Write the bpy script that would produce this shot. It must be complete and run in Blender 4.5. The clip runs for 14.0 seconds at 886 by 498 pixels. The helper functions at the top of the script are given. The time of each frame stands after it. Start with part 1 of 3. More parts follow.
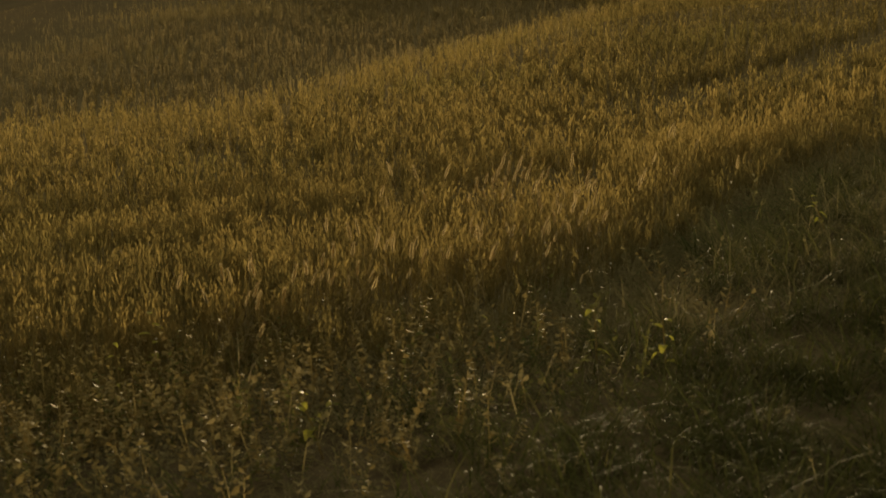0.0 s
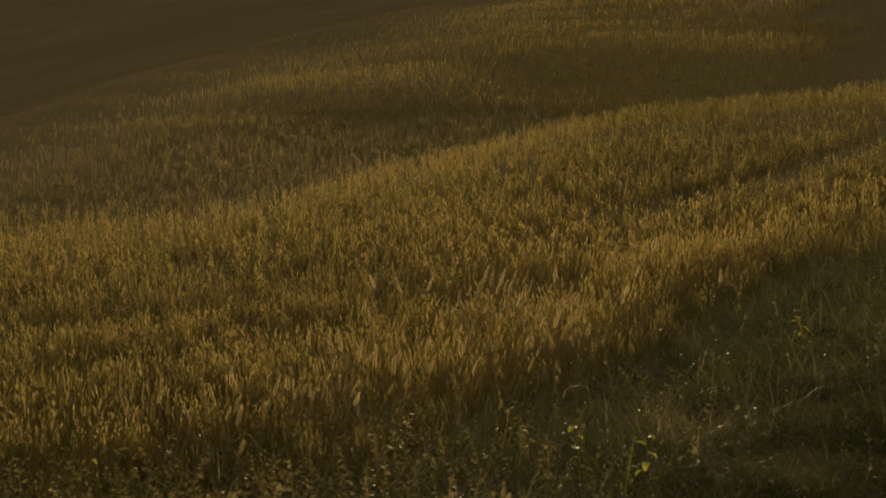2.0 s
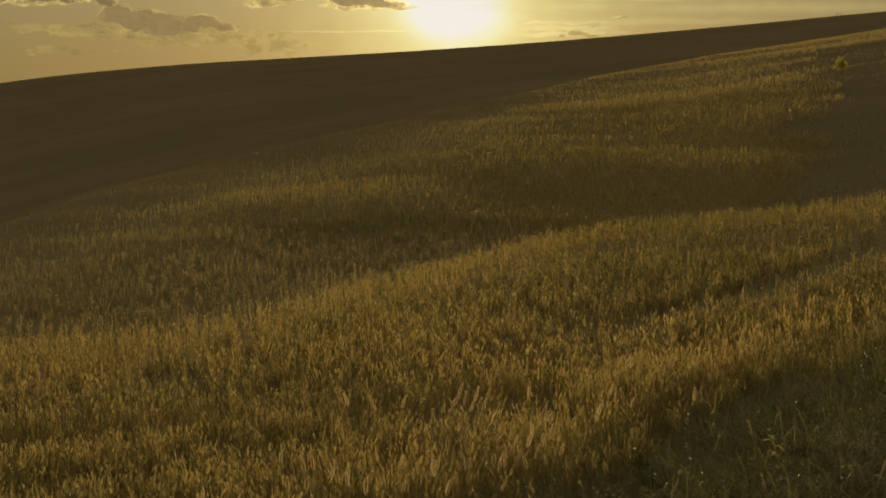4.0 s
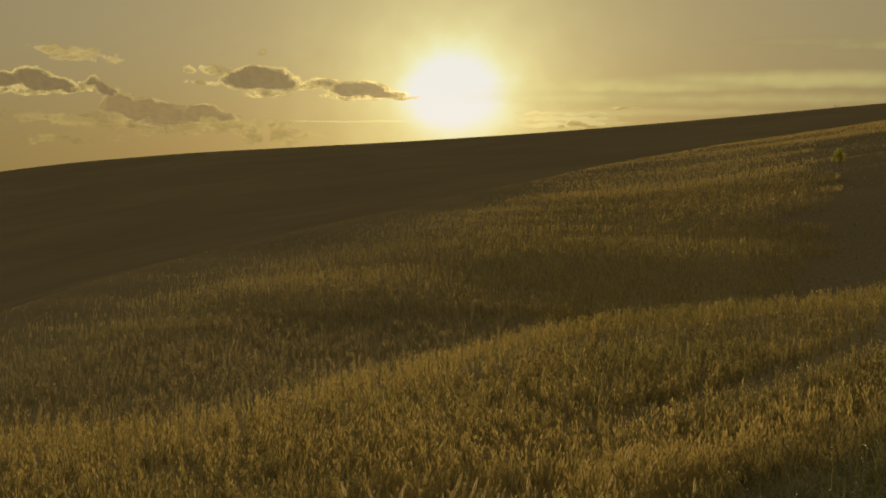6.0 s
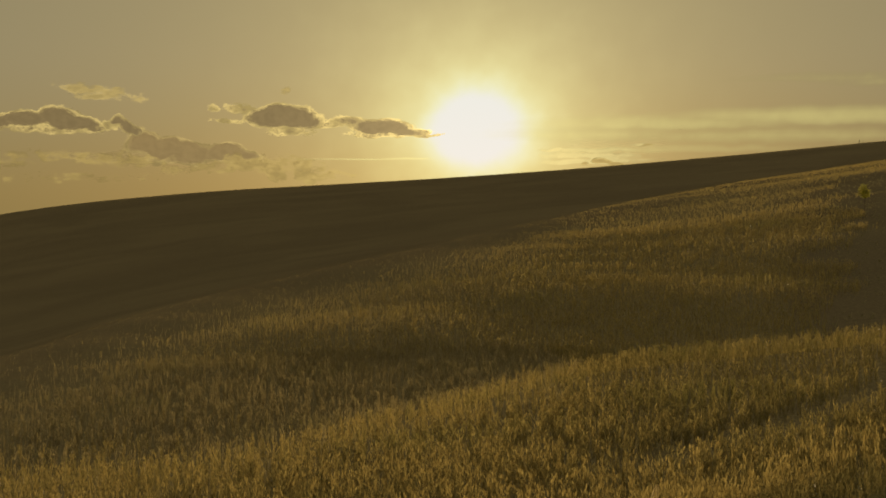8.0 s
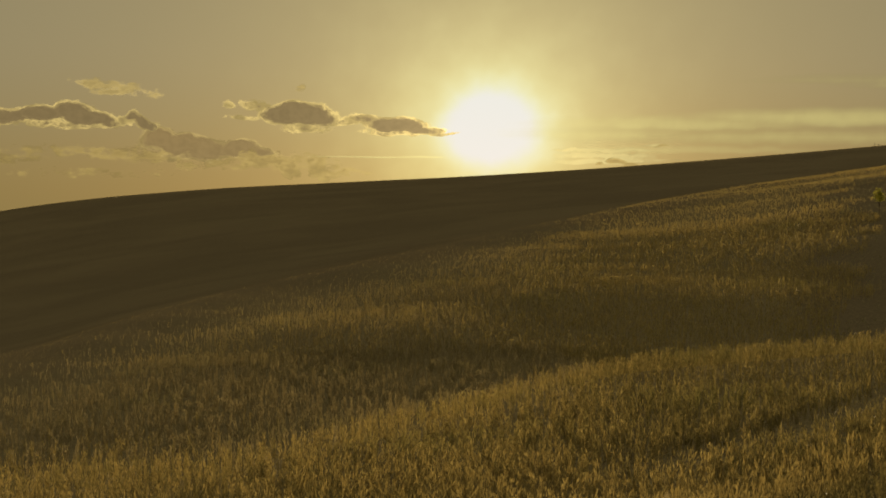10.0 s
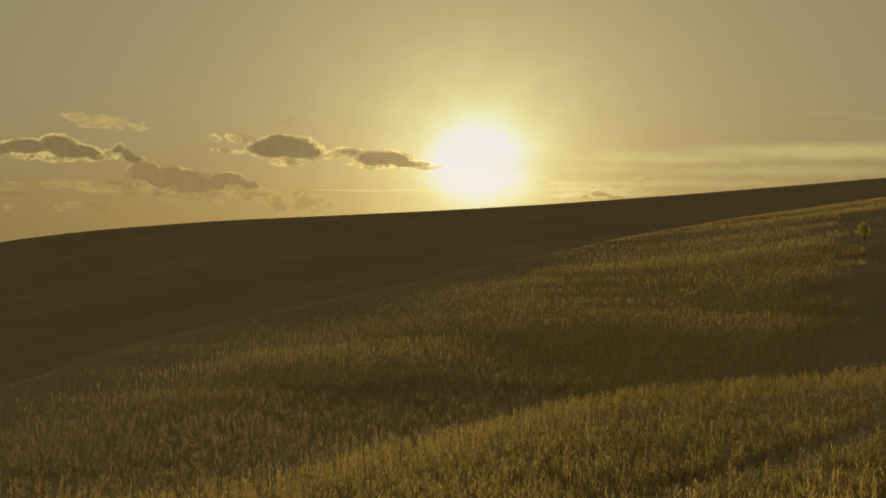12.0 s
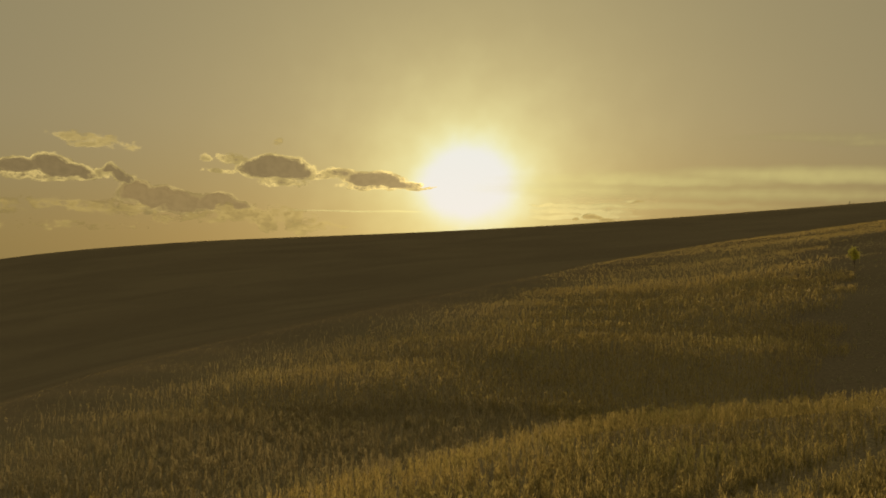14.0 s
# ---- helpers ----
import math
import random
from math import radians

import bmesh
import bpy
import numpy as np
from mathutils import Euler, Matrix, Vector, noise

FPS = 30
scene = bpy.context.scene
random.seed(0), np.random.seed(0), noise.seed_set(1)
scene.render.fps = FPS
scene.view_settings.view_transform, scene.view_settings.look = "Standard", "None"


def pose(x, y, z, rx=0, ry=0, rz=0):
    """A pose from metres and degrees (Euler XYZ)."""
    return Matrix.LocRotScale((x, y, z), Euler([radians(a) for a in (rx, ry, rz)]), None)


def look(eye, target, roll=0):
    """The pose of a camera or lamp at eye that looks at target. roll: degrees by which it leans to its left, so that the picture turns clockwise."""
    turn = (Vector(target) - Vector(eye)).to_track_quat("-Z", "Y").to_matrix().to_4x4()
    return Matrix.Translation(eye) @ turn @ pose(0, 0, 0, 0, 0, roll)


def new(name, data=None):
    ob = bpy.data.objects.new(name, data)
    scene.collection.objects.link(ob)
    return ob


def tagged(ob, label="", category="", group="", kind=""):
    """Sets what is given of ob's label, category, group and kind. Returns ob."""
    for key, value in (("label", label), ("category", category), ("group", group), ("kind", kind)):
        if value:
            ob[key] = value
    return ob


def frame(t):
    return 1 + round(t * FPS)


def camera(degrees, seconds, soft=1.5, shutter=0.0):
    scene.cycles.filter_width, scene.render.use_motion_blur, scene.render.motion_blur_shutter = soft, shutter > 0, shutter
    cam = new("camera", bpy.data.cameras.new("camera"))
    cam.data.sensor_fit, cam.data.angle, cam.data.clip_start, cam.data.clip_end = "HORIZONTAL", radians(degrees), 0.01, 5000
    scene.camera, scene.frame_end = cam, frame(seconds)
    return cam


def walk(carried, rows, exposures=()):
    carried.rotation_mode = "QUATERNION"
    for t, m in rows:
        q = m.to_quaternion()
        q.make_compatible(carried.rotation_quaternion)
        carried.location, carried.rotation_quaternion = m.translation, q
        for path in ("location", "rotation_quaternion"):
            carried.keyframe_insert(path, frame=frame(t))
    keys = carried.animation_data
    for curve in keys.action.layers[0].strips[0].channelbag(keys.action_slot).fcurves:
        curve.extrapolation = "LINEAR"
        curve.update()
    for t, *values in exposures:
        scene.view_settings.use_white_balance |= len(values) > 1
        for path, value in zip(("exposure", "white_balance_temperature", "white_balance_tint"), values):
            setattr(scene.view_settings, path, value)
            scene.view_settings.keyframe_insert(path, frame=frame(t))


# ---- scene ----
# ---- camera ----
cam = camera(27.53, 14.0, soft=1.55)
cam.data.dof.use_dof, cam.data.dof.focus_distance, cam.data.dof.aperture_fstop = True, 27.0, 7.5
ROWS = [
    (0, -0.026, -0.044, 3.332, 77.694, 0.494, 0.904),
    (0.5, -0.032, -0.020, 3.342, 78.792, 0.490, 0.702),
    (1, -0.027, -0.016, 3.352, 79.697, 0.375, 0.535),
    (1.5, -0.022, -0.022, 3.360, 80.286, 0.338, 0.644),
    (2, -0.018, -0.017, 3.362, 81.101, 0.307, 0.430),
    (2.5, -0.013, -0.015, 3.373, 82.130, 0.352, 0.215),
    (3, -0.008, -0.016, 3.381, 83.054, 0.299, -0.073),
    (5.5, 0.004, -0.005, 3.396, 86.852, -0.032, -0.355),
    (6, 0.001, -0.003, 3.394, 87.492, -0.130, -0.289),
    (6.5, 0.000, 0.000, 3.400, 87.967, 0.002, -0.004),
    (7, -0.003, -0.007, 3.403, 88.837, 0.124, 0.281),
    (9.5, -0.005, 0.003, 3.436, 88.359, -0.224, 0.809),
    (10, -0.002, 0.003, 3.447, 88.624, -0.502, 0.906),
    (10.5, -0.004, 0.001, 3.456, 88.878, -0.660, 0.861),
    (11, -0.000, -0.003, 3.460, 89.095, -0.669, 0.845),
    (11.5, 0.002, -0.003, 3.470, 89.197, -0.472, 0.697),
    (12, 0.005, -0.005, 3.479, 89.682, -0.503, 0.463),
    (12.5, -0.003, -0.007, 3.488, 89.790, -0.600, 0.211),
    (13, -0.011, -0.017, 3.485, 90.208, -0.624, -0.136),
    (13.5, -0.013, -0.017, 3.502, 90.321, -0.632, -0.110),
    (14, -0.014, -0.022, 3.495, 90.360, -0.891, 0.157),
]
walk(cam, [(t, pose(x, y, z, rx, ry, rz)) for t, x, y, z, rx, ry, rz in ROWS], [(0.0, 0.0), (14.0, 0.0)])

# ---- world, sun ----
SUN_EL, SUN_AZ = radians(2.45), radians(0.62)   # azimuth from +y towards +x
SUN_DIR = Vector((math.sin(SUN_AZ) * math.cos(SUN_EL), math.cos(SUN_AZ) * math.cos(SUN_EL), math.sin(SUN_EL)))


class Nodes:
    """Short hand for building node trees."""

    def __init__(self, tree):
        self.tree = tree
        tree.nodes.clear()

    def add(self, kind):
        return self.tree.nodes.new(kind)

    def put(self, socket, value):
        if isinstance(value, bpy.types.NodeSocket):
            self.tree.links.new(value, socket)
        elif value is not None:
            socket.default_value = value

    def math(self, op, a, b=None, c=None, clamp=False):
        node = self.add("ShaderNodeMath")
        node.operation, node.use_clamp = op, clamp
        for i, v in enumerate((a, b, c)):
            self.put(node.inputs[i], v)
        return node.outputs[0]

    def noise(self, vector, scale, detail=4.0, rough=0.55, distort=0.0):
        node = self.add("ShaderNodeTexNoise")
        self.put(node.inputs["Vector"], vector)
        self.put(node.inputs["Scale"], scale)
        self.put(node.inputs["Detail"], detail)
        self.put(node.inputs["Roughness"], rough)
        self.put(node.inputs["Distortion"], distort)
        return node.outputs["Fac"]

    def steps(self, value, low, high, to_low=0.0, to_high=1.0):
        node = self.add("ShaderNodeMapRange")
        node.interpolation_type = "SMOOTHSTEP"
        for i, v in enumerate((value, low, high, to_low, to_high)):
            self.put(node.inputs[i], v)
        return node.outputs[0]

    def mix(self, fac, a, b, blend="MIX"):
        node = self.add("ShaderNodeMix")
        node.data_type, node.blend_type = "RGBA", blend
        self.put(node.inputs[0], fac)
        self.put(node.inputs[6], a)
        self.put(node.inputs[7], b)
        return node.outputs[2]

    def scaled(self, vector, size):
        node = self.add("ShaderNodeVectorMath")
        node.operation = "MULTIPLY"
        self.put(node.inputs[0], vector)
        node.inputs[1].default_value = size
        return node.outputs[0]


world = bpy.data.worlds.new("evening_sky")
scene.world = world
world.use_nodes = True
n = Nodes(world.node_tree)
way = n.add("ShaderNodeTexCoord").outputs["Generated"]
sky = n.add("ShaderNodeTexSky")
sky.sky_type, sky.sun_disc = "NISHITA", False
sky.sun_elevation, sky.sun_rotation = SUN_EL, SUN_AZ
sky.air_density, sky.dust_density, sky.ozone_density = 1.0, 1.0, 1.0
SKY_STRENGTH = 0.05
base = n.add("ShaderNodeBackground")
n.put(base.inputs["Color"], n.mix(1.0, sky.outputs[0], (0.070, 0.066, 0.066, 1), "MULTIPLY"))
base.inputs["Strength"].default_value = SKY_STRENGTH
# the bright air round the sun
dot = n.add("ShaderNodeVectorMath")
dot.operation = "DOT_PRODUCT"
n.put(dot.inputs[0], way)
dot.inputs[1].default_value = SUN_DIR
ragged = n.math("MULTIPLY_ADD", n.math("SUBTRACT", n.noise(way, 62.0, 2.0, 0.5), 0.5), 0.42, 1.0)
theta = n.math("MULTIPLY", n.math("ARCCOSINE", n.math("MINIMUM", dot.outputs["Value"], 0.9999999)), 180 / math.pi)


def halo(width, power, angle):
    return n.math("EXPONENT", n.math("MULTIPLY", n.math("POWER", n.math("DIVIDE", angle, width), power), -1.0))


# the blown-out sun's glare, painted into the sky: ragged and wider than high
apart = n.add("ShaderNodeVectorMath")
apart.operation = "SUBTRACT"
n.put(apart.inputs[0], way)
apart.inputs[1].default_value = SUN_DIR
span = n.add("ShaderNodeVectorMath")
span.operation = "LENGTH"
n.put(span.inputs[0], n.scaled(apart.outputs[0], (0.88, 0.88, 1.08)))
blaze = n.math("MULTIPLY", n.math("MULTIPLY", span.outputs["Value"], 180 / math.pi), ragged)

# a veil of evening haze over the whole sky
height = n.add("ShaderNodeSeparateXYZ")
n.put(height.inputs[0], way)
low_air = n.mix(n.steps(height.outputs[2], -0.01, 0.09), (0.212, 0.167, 0.062, 1), (0.254, 0.216, 0.121, 1))
# the unseen upper sky is set brighter, added fill for the field's shadows
air = n.mix(n.steps(height.outputs[2], 0.15, 0.6), low_air, (0.39, 0.365, 0.26, 1))
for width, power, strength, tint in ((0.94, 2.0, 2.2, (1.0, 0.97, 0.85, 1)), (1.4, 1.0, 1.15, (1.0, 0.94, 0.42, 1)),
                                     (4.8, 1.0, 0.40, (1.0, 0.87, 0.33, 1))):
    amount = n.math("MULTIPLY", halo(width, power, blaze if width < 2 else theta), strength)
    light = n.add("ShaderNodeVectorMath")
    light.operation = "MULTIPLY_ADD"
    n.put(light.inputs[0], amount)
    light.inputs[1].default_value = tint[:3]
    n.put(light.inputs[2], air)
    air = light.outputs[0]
# the painted glare is levelled off just below white
split = n.add("ShaderNodeSeparateXYZ")
n.put(split.inputs[0], air)
even = n.add("ShaderNodeCombineXYZ")
for i, most in enumerate((0.74, 0.79, 0.76)):
    n.put(even.inputs[i], n.math("SMOOTH_MIN", split.outputs[i], most, 0.5))
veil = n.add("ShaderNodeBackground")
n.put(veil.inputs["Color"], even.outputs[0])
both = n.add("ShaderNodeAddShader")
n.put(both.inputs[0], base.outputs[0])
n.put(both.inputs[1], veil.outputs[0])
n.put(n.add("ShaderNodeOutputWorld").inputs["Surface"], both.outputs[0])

sun = new("sun", bpy.data.lights.new("sun", "SUN"))
sun.data.energy, sun.data.angle, sun.data.color = 4.3, radians(0.53), (1.0, 0.74, 0.40)
sun.matrix_world = look((0, 0, 30), Vector((0, 0, 30)) - SUN_DIR)


# ---- materials ----
def surface(name):
    mat = bpy.data.materials.new(name)
    mat.use_nodes = True
    return mat, Nodes(mat.node_tree)


def finish(k, shader):
    k.put(k.add("ShaderNodeOutputMaterial").inputs["Surface"], shader)


def principled(k, color, rough=0.7, bump=None, strength=0.4, distance=0.02, gloss=0.3):
    node = k.add("ShaderNodeBsdfPrincipled")
    k.put(node.inputs["Base Color"], color)
    k.put(node.inputs["Roughness"], rough)
    node.inputs["Specular IOR Level"].default_value = gloss
    if bump is not None:
        b = k.add("ShaderNodeBump")
        b.inputs["Strength"].default_value, b.inputs["Distance"].default_value = strength, distance
        k.put(b.inputs["Height"], bump)
        k.put(node.inputs["Normal"], b.outputs[0])
    return node.outputs[0]


def dry_plant(name, dark, mid, light, through_light=0.45, green=(0.10, 0.12, 0.03), rough=0.6, patch=0.25, gloss=0.12, clump=0.0):
    """Thin plant matter: colour varies from piece to piece and in patches over the field, light comes through it."""
    mat, k = surface(name)
    at = k.add("ShaderNodeNewGeometry")
    rnd = at.outputs["Random Per Island"]
    pos = at.outputs["Position"]
    col = k.mix(k.steps(rnd, 0.0, 0.6), (*dark, 1), (*mid, 1))
    col = k.mix(k.steps(rnd, 0.55, 1.0), col, (*light, 1))
    col = k.mix(k.steps(k.noise(pos, patch, 5.0, 0.6), 0.50, 0.72, 0.0, 0.6), col, (*green, 1))
    col = k.mix(k.steps(k.noise(pos, 60.0, 2.0), 0.35, 0.75, 0.0, 0.35), col, (*dark, 1))
    if clump:
        col = k.mix(k.steps(k.noise(k.scaled(pos, (1, 1, 0.3)), 6.0, 2.0, 0.6), 0.40, 0.62, 0.0, clump), col, (dark[0] * 0.55, dark[1] * 0.52, dark[2] * 0.5, 1))
    tr = k.add("ShaderNodeBsdfTranslucent")
    k.put(tr.inputs["Color"], col)
    m = k.add("ShaderNodeMixShader")
    m.inputs[0].default_value = through_light
    k.put(m.inputs[1], principled(k, col, rough, gloss=gloss))
    k.put(m.inputs[2], tr.outputs[0])
    finish(k, m.outputs[0])
    return mat


def soil_material():
    mat, k = surface("field_soil_and_stubble")
    pos = k.add("ShaderNodeNewGeometry").outputs["Position"]
    big = k.noise(pos, 0.035, 5.0, 0.6, 0.6)
    band = k.noise(k.scaled(pos, (0.012, 0.11, 0.11)), 1.0, 4.0, 0.6, 0.4)
    fine = k.noise(pos, 9.0, 6.0, 0.7)
    clod = k.noise(pos, 1.6, 6.0, 0.7)
    col = k.mix(k.steps(big, 0.35, 0.68), (0.094, 0.071, 0.041, 1), (0.124, 0.094, 0.052, 1))
    col = k.mix(k.steps(band, 0.42, 0.66, 0.0, 0.10), col, (0.13, 0.108, 0.058, 1))
    col = k.mix(k.steps(fine, 0.35, 0.75, 0.0, 0.6), col, (0.215, 0.163, 0.084, 1))
    # dead leaves and straw lie under the crop
    litter = k.add("ShaderNodeAttribute")
    litter.attribute_name = "litter"
    straw = k.mix(k.steps(k.noise(pos, 14.0, 5.0, 0.7), 0.35, 0.7), (0.115, 0.088, 0.043, 1), (0.225, 0.175, 0.088, 1))
    col = k.mix(k.math("MULTIPLY", litter.outputs["Fac"], k.steps(k.noise(pos, 0.8, 4.0, 0.6), 0.25, 0.6, 0.55, 1.0)), col, straw)
    height = k.math("ADD", k.math("MULTIPLY", clod, 1.0), k.math("MULTIPLY", fine, 0.3))
    finish(k, principled(k, col, 1.0, height, 0.8, 0.12, 0.0))
    return mat


SOIL = soil_material()
CROP = dry_plant("dry_soybean_pods", (0.246, 0.182, 0.060), (0.328, 0.247, 0.082), (0.388, 0.301, 0.106), 0.56, (0.255, 0.225, 0.068), 0.65, gloss=0.08, clump=0.2)
# olive tint, with the weaker light at the field's sides put into the colour
DIM_OLIVE = dry_plant("dim_olive_soybean_pods", (0.148, 0.117, 0.041), (0.205, 0.162, 0.056), (0.262, 0.209, 0.074), 0.54, (0.175, 0.165, 0.048), 0.65, gloss=0.08, clump=0.2)
GREY_BROWN = dry_plant("grey_brown_soybean_pods", (0.178, 0.139, 0.064), (0.258, 0.204, 0.093), (0.340, 0.274, 0.132), 0.55, (0.215, 0.190, 0.075), 0.7, gloss=0.08, clump=0.25)
STALK = dry_plant("dry_soybean_stem", (0.20, 0.145, 0.05), (0.32, 0.235, 0.08), (0.42, 0.32, 0.13), 0.3, (0.15, 0.13, 0.045), 0.7)
GRASS = dry_plant("verge_grass_blades", (0.060, 0.062, 0.018), (0.085, 0.090, 0.025), (0.15, 0.13, 0.045), 0.4, (0.045, 0.078, 0.017), 0.65, 0.5, gloss=0.04)
STRAW = dry_plant("bleached_grass_stems", (0.20, 0.15, 0.07), (0.33, 0.26, 0.13), (0.46, 0.38, 0.21), 0.4, (0.18, 0.16, 0.06), 0.7, 0.5, gloss=0.05)
DARK_WEED = dry_plant("withered_dark_weeds", (0.172, 0.144, 0.064), (0.228, 0.190, 0.087), (0.305, 0.254, 0.122), 0.45, (0.118, 0.128, 0.046), 0.8, 0.5, gloss=0.03)
YELLOW_LEAF = dry_plant("yellow_green_leaves", (0.34, 0.31, 0.04), (0.45, 0.42, 0.06), (0.55, 0.50, 0.09), 0.6, (0.32, 0.36, 0.05), 0.5, 0.8)
GREEN_WEED = dry_plant("olive_weed_leaves", (0.11, 0.105, 0.03), (0.16, 0.155, 0.04), (0.23, 0.21, 0.06), 0.5, (0.09, 0.12, 0.03), 0.6, 0.8)
SEED_HEAD = dry_plant("tan_foxtail_heads", (0.40, 0.31, 0.15), (0.46, 0.365, 0.185), (0.53, 0.43, 0.23), 0.7, (0.42, 0.33, 0.16), 0.6)
FLUFF = dry_plant("pale_seed_fluff", (0.72, 0.69, 0.60), (0.80, 0.77, 0.68), (0.86, 0.84, 0.78), 0.8, (0.6, 0.58, 0.45), 0.5)
BARK = dry_plant("thin_brown_bark", (0.06, 0.042, 0.026), (0.10, 0.07, 0.04), (0.15, 0.11, 0.07), 0.0, (0.08, 0.07, 0.04), 0.85)
POST_WOOD = dry_plant("weathered_post_wood", (0.09, 0.075, 0.055), (0.14, 0.115, 0.085), (0.19, 0.16, 0.12), 0.0, (0.12, 0.10, 0.07), 0.85)


# ---- the lie of the land ----
def smooth(t):
    t = np.clip(t, 0.0, 1.0)
    return t * t * (3 - 2 * t)


EYE_Z = 3.4
PLANT = 0.43          # height of the crop at the field's edge
CANOPY = 0.30         # open height of the dense crop further in, above its closed litter
A_BEND = np.array([-0.6, -0.30, -0.245, -0.20, -0.135, -0.01, 0.055, 0.10, 0.16, 0.245, 0.35, 0.6])
RIDGE = np.array([-0.030, -0.012, -0.0022, 0.0035, 0.0090, 0.0158, 0.0202, 0.0238, 0.0290, 0.0370, 0.045, 0.055])
BROW = np.array([38, 43, 46, 53, 66, 92, 120, 150, 185, 228, 260, 260.0])
BROW_RISE = np.array([-0.11, -0.082, -0.072, -0.057, -0.0406, -0.0125, 0.000, 0.0090, 0.0195, 0.0305, 0.040, 0.050])
DIP = np.array([0.58, 0.58, 0.58, 0.56, 0.54, 0.78, 1.05, 1.20, 1.35, 1.40, 1.40, 1.40])
FOOT = np.array([27, 28, 28, 30, 33, 36, 38, 40, 42, 44, 46, 46.0])      # foot of the climb to the brow
CLIMB = np.array([1.35, 1.35, 1.35, 1.36, 1.30, 1.12, 1.04, 1.08, 1.26, 1.55, 1.7, 1.7])     # how much steeper the climb is at its foot
RIDGE_Y = 430.0
CREST = np.array([16.2, 16.6, 17.1, 17.2, 17.0, 22.0, 26.4, 27.6, 27.6, 28.4, 30, 31])      # where the near slope breaks
FALL = 11.0           # how softly
FOLD = 0.02


def bent(az, values):
    """Soft interpolation over the azimuth."""
    out = 0.0
    for d, w in ((-0.03, 0.25), (0.0, 0.5), (0.03, 0.25)):
        out = out + w * np.interp(az + d * (0.6 + 0.0 * az), A_BEND, values)
    return out


def value_noise(x, y, size, seed):
    """Soft random patches of the given size, 0 to 1."""
    g = np.random.default_rng(seed).random((257, 257))
    u, v = np.asarray(x) / size + 500.37, np.asarray(y) / size + 500.71
    i, j = np.floor(u).astype(int), np.floor(v).astype(int)
    a, b = smooth(u - i), smooth(v - j)
    i, j = i % 256, j % 256
    return (g[i, j] * (1 - a) + g[i + 1, j] * a) * (1 - b) + (g[i, j + 1] * (1 - a) + g[i + 1, j + 1] * a) * b


def edge_y(x):
    """Where the crop begins, over x."""
    return np.interp(x, [-6, -2.6, -1.4, 0.0, 0.9, 1.7, 3.5, 7.0], [8.1, 8.3, 8.5, 9.2, 10.6, 12.2, 14.6, 19.2])


def plant_h(x, y):
    """How far the plants stand free of the ground, from the edge inwards."""
    return PLANT + (CANOPY - PLANT) * smooth((y - edge_y(x) - 0.4) / 5)


def swells(x, y):
    """Folds of the near field, as heights above its plane."""
    right = smooth((x / np.maximum(y, 1) + 0.09) / 0.15)
    yy = y - 0.40 * x
    s = FOLD * right * np.exp(-((yy - 24.5) / 4.0) ** 2)
    s = s + 0.09 * right * np.exp(-((yy - 47) / 4.0) ** 2) + 0.10 * right * np.exp(-((yy - 70) / 6) ** 2)
    s = s + 0.012 * np.sin(0.9 * x + 0.35 * y) * smooth(y / 20) + 0.02 * np.sin(0.23 * x - 0.31 * y + 1.0) * smooth(y / 25)
    s = s + 0.22 * (value_noise(x, y, 9.0, 31) - 0.5) * smooth((y - 30) / 14) + (0.05 + 0.13 * smooth((y - 30) / 10)) * (value_noise(x, y, 3.5, 32) - 0.5) * smooth((y - 14) / 10)
    return s


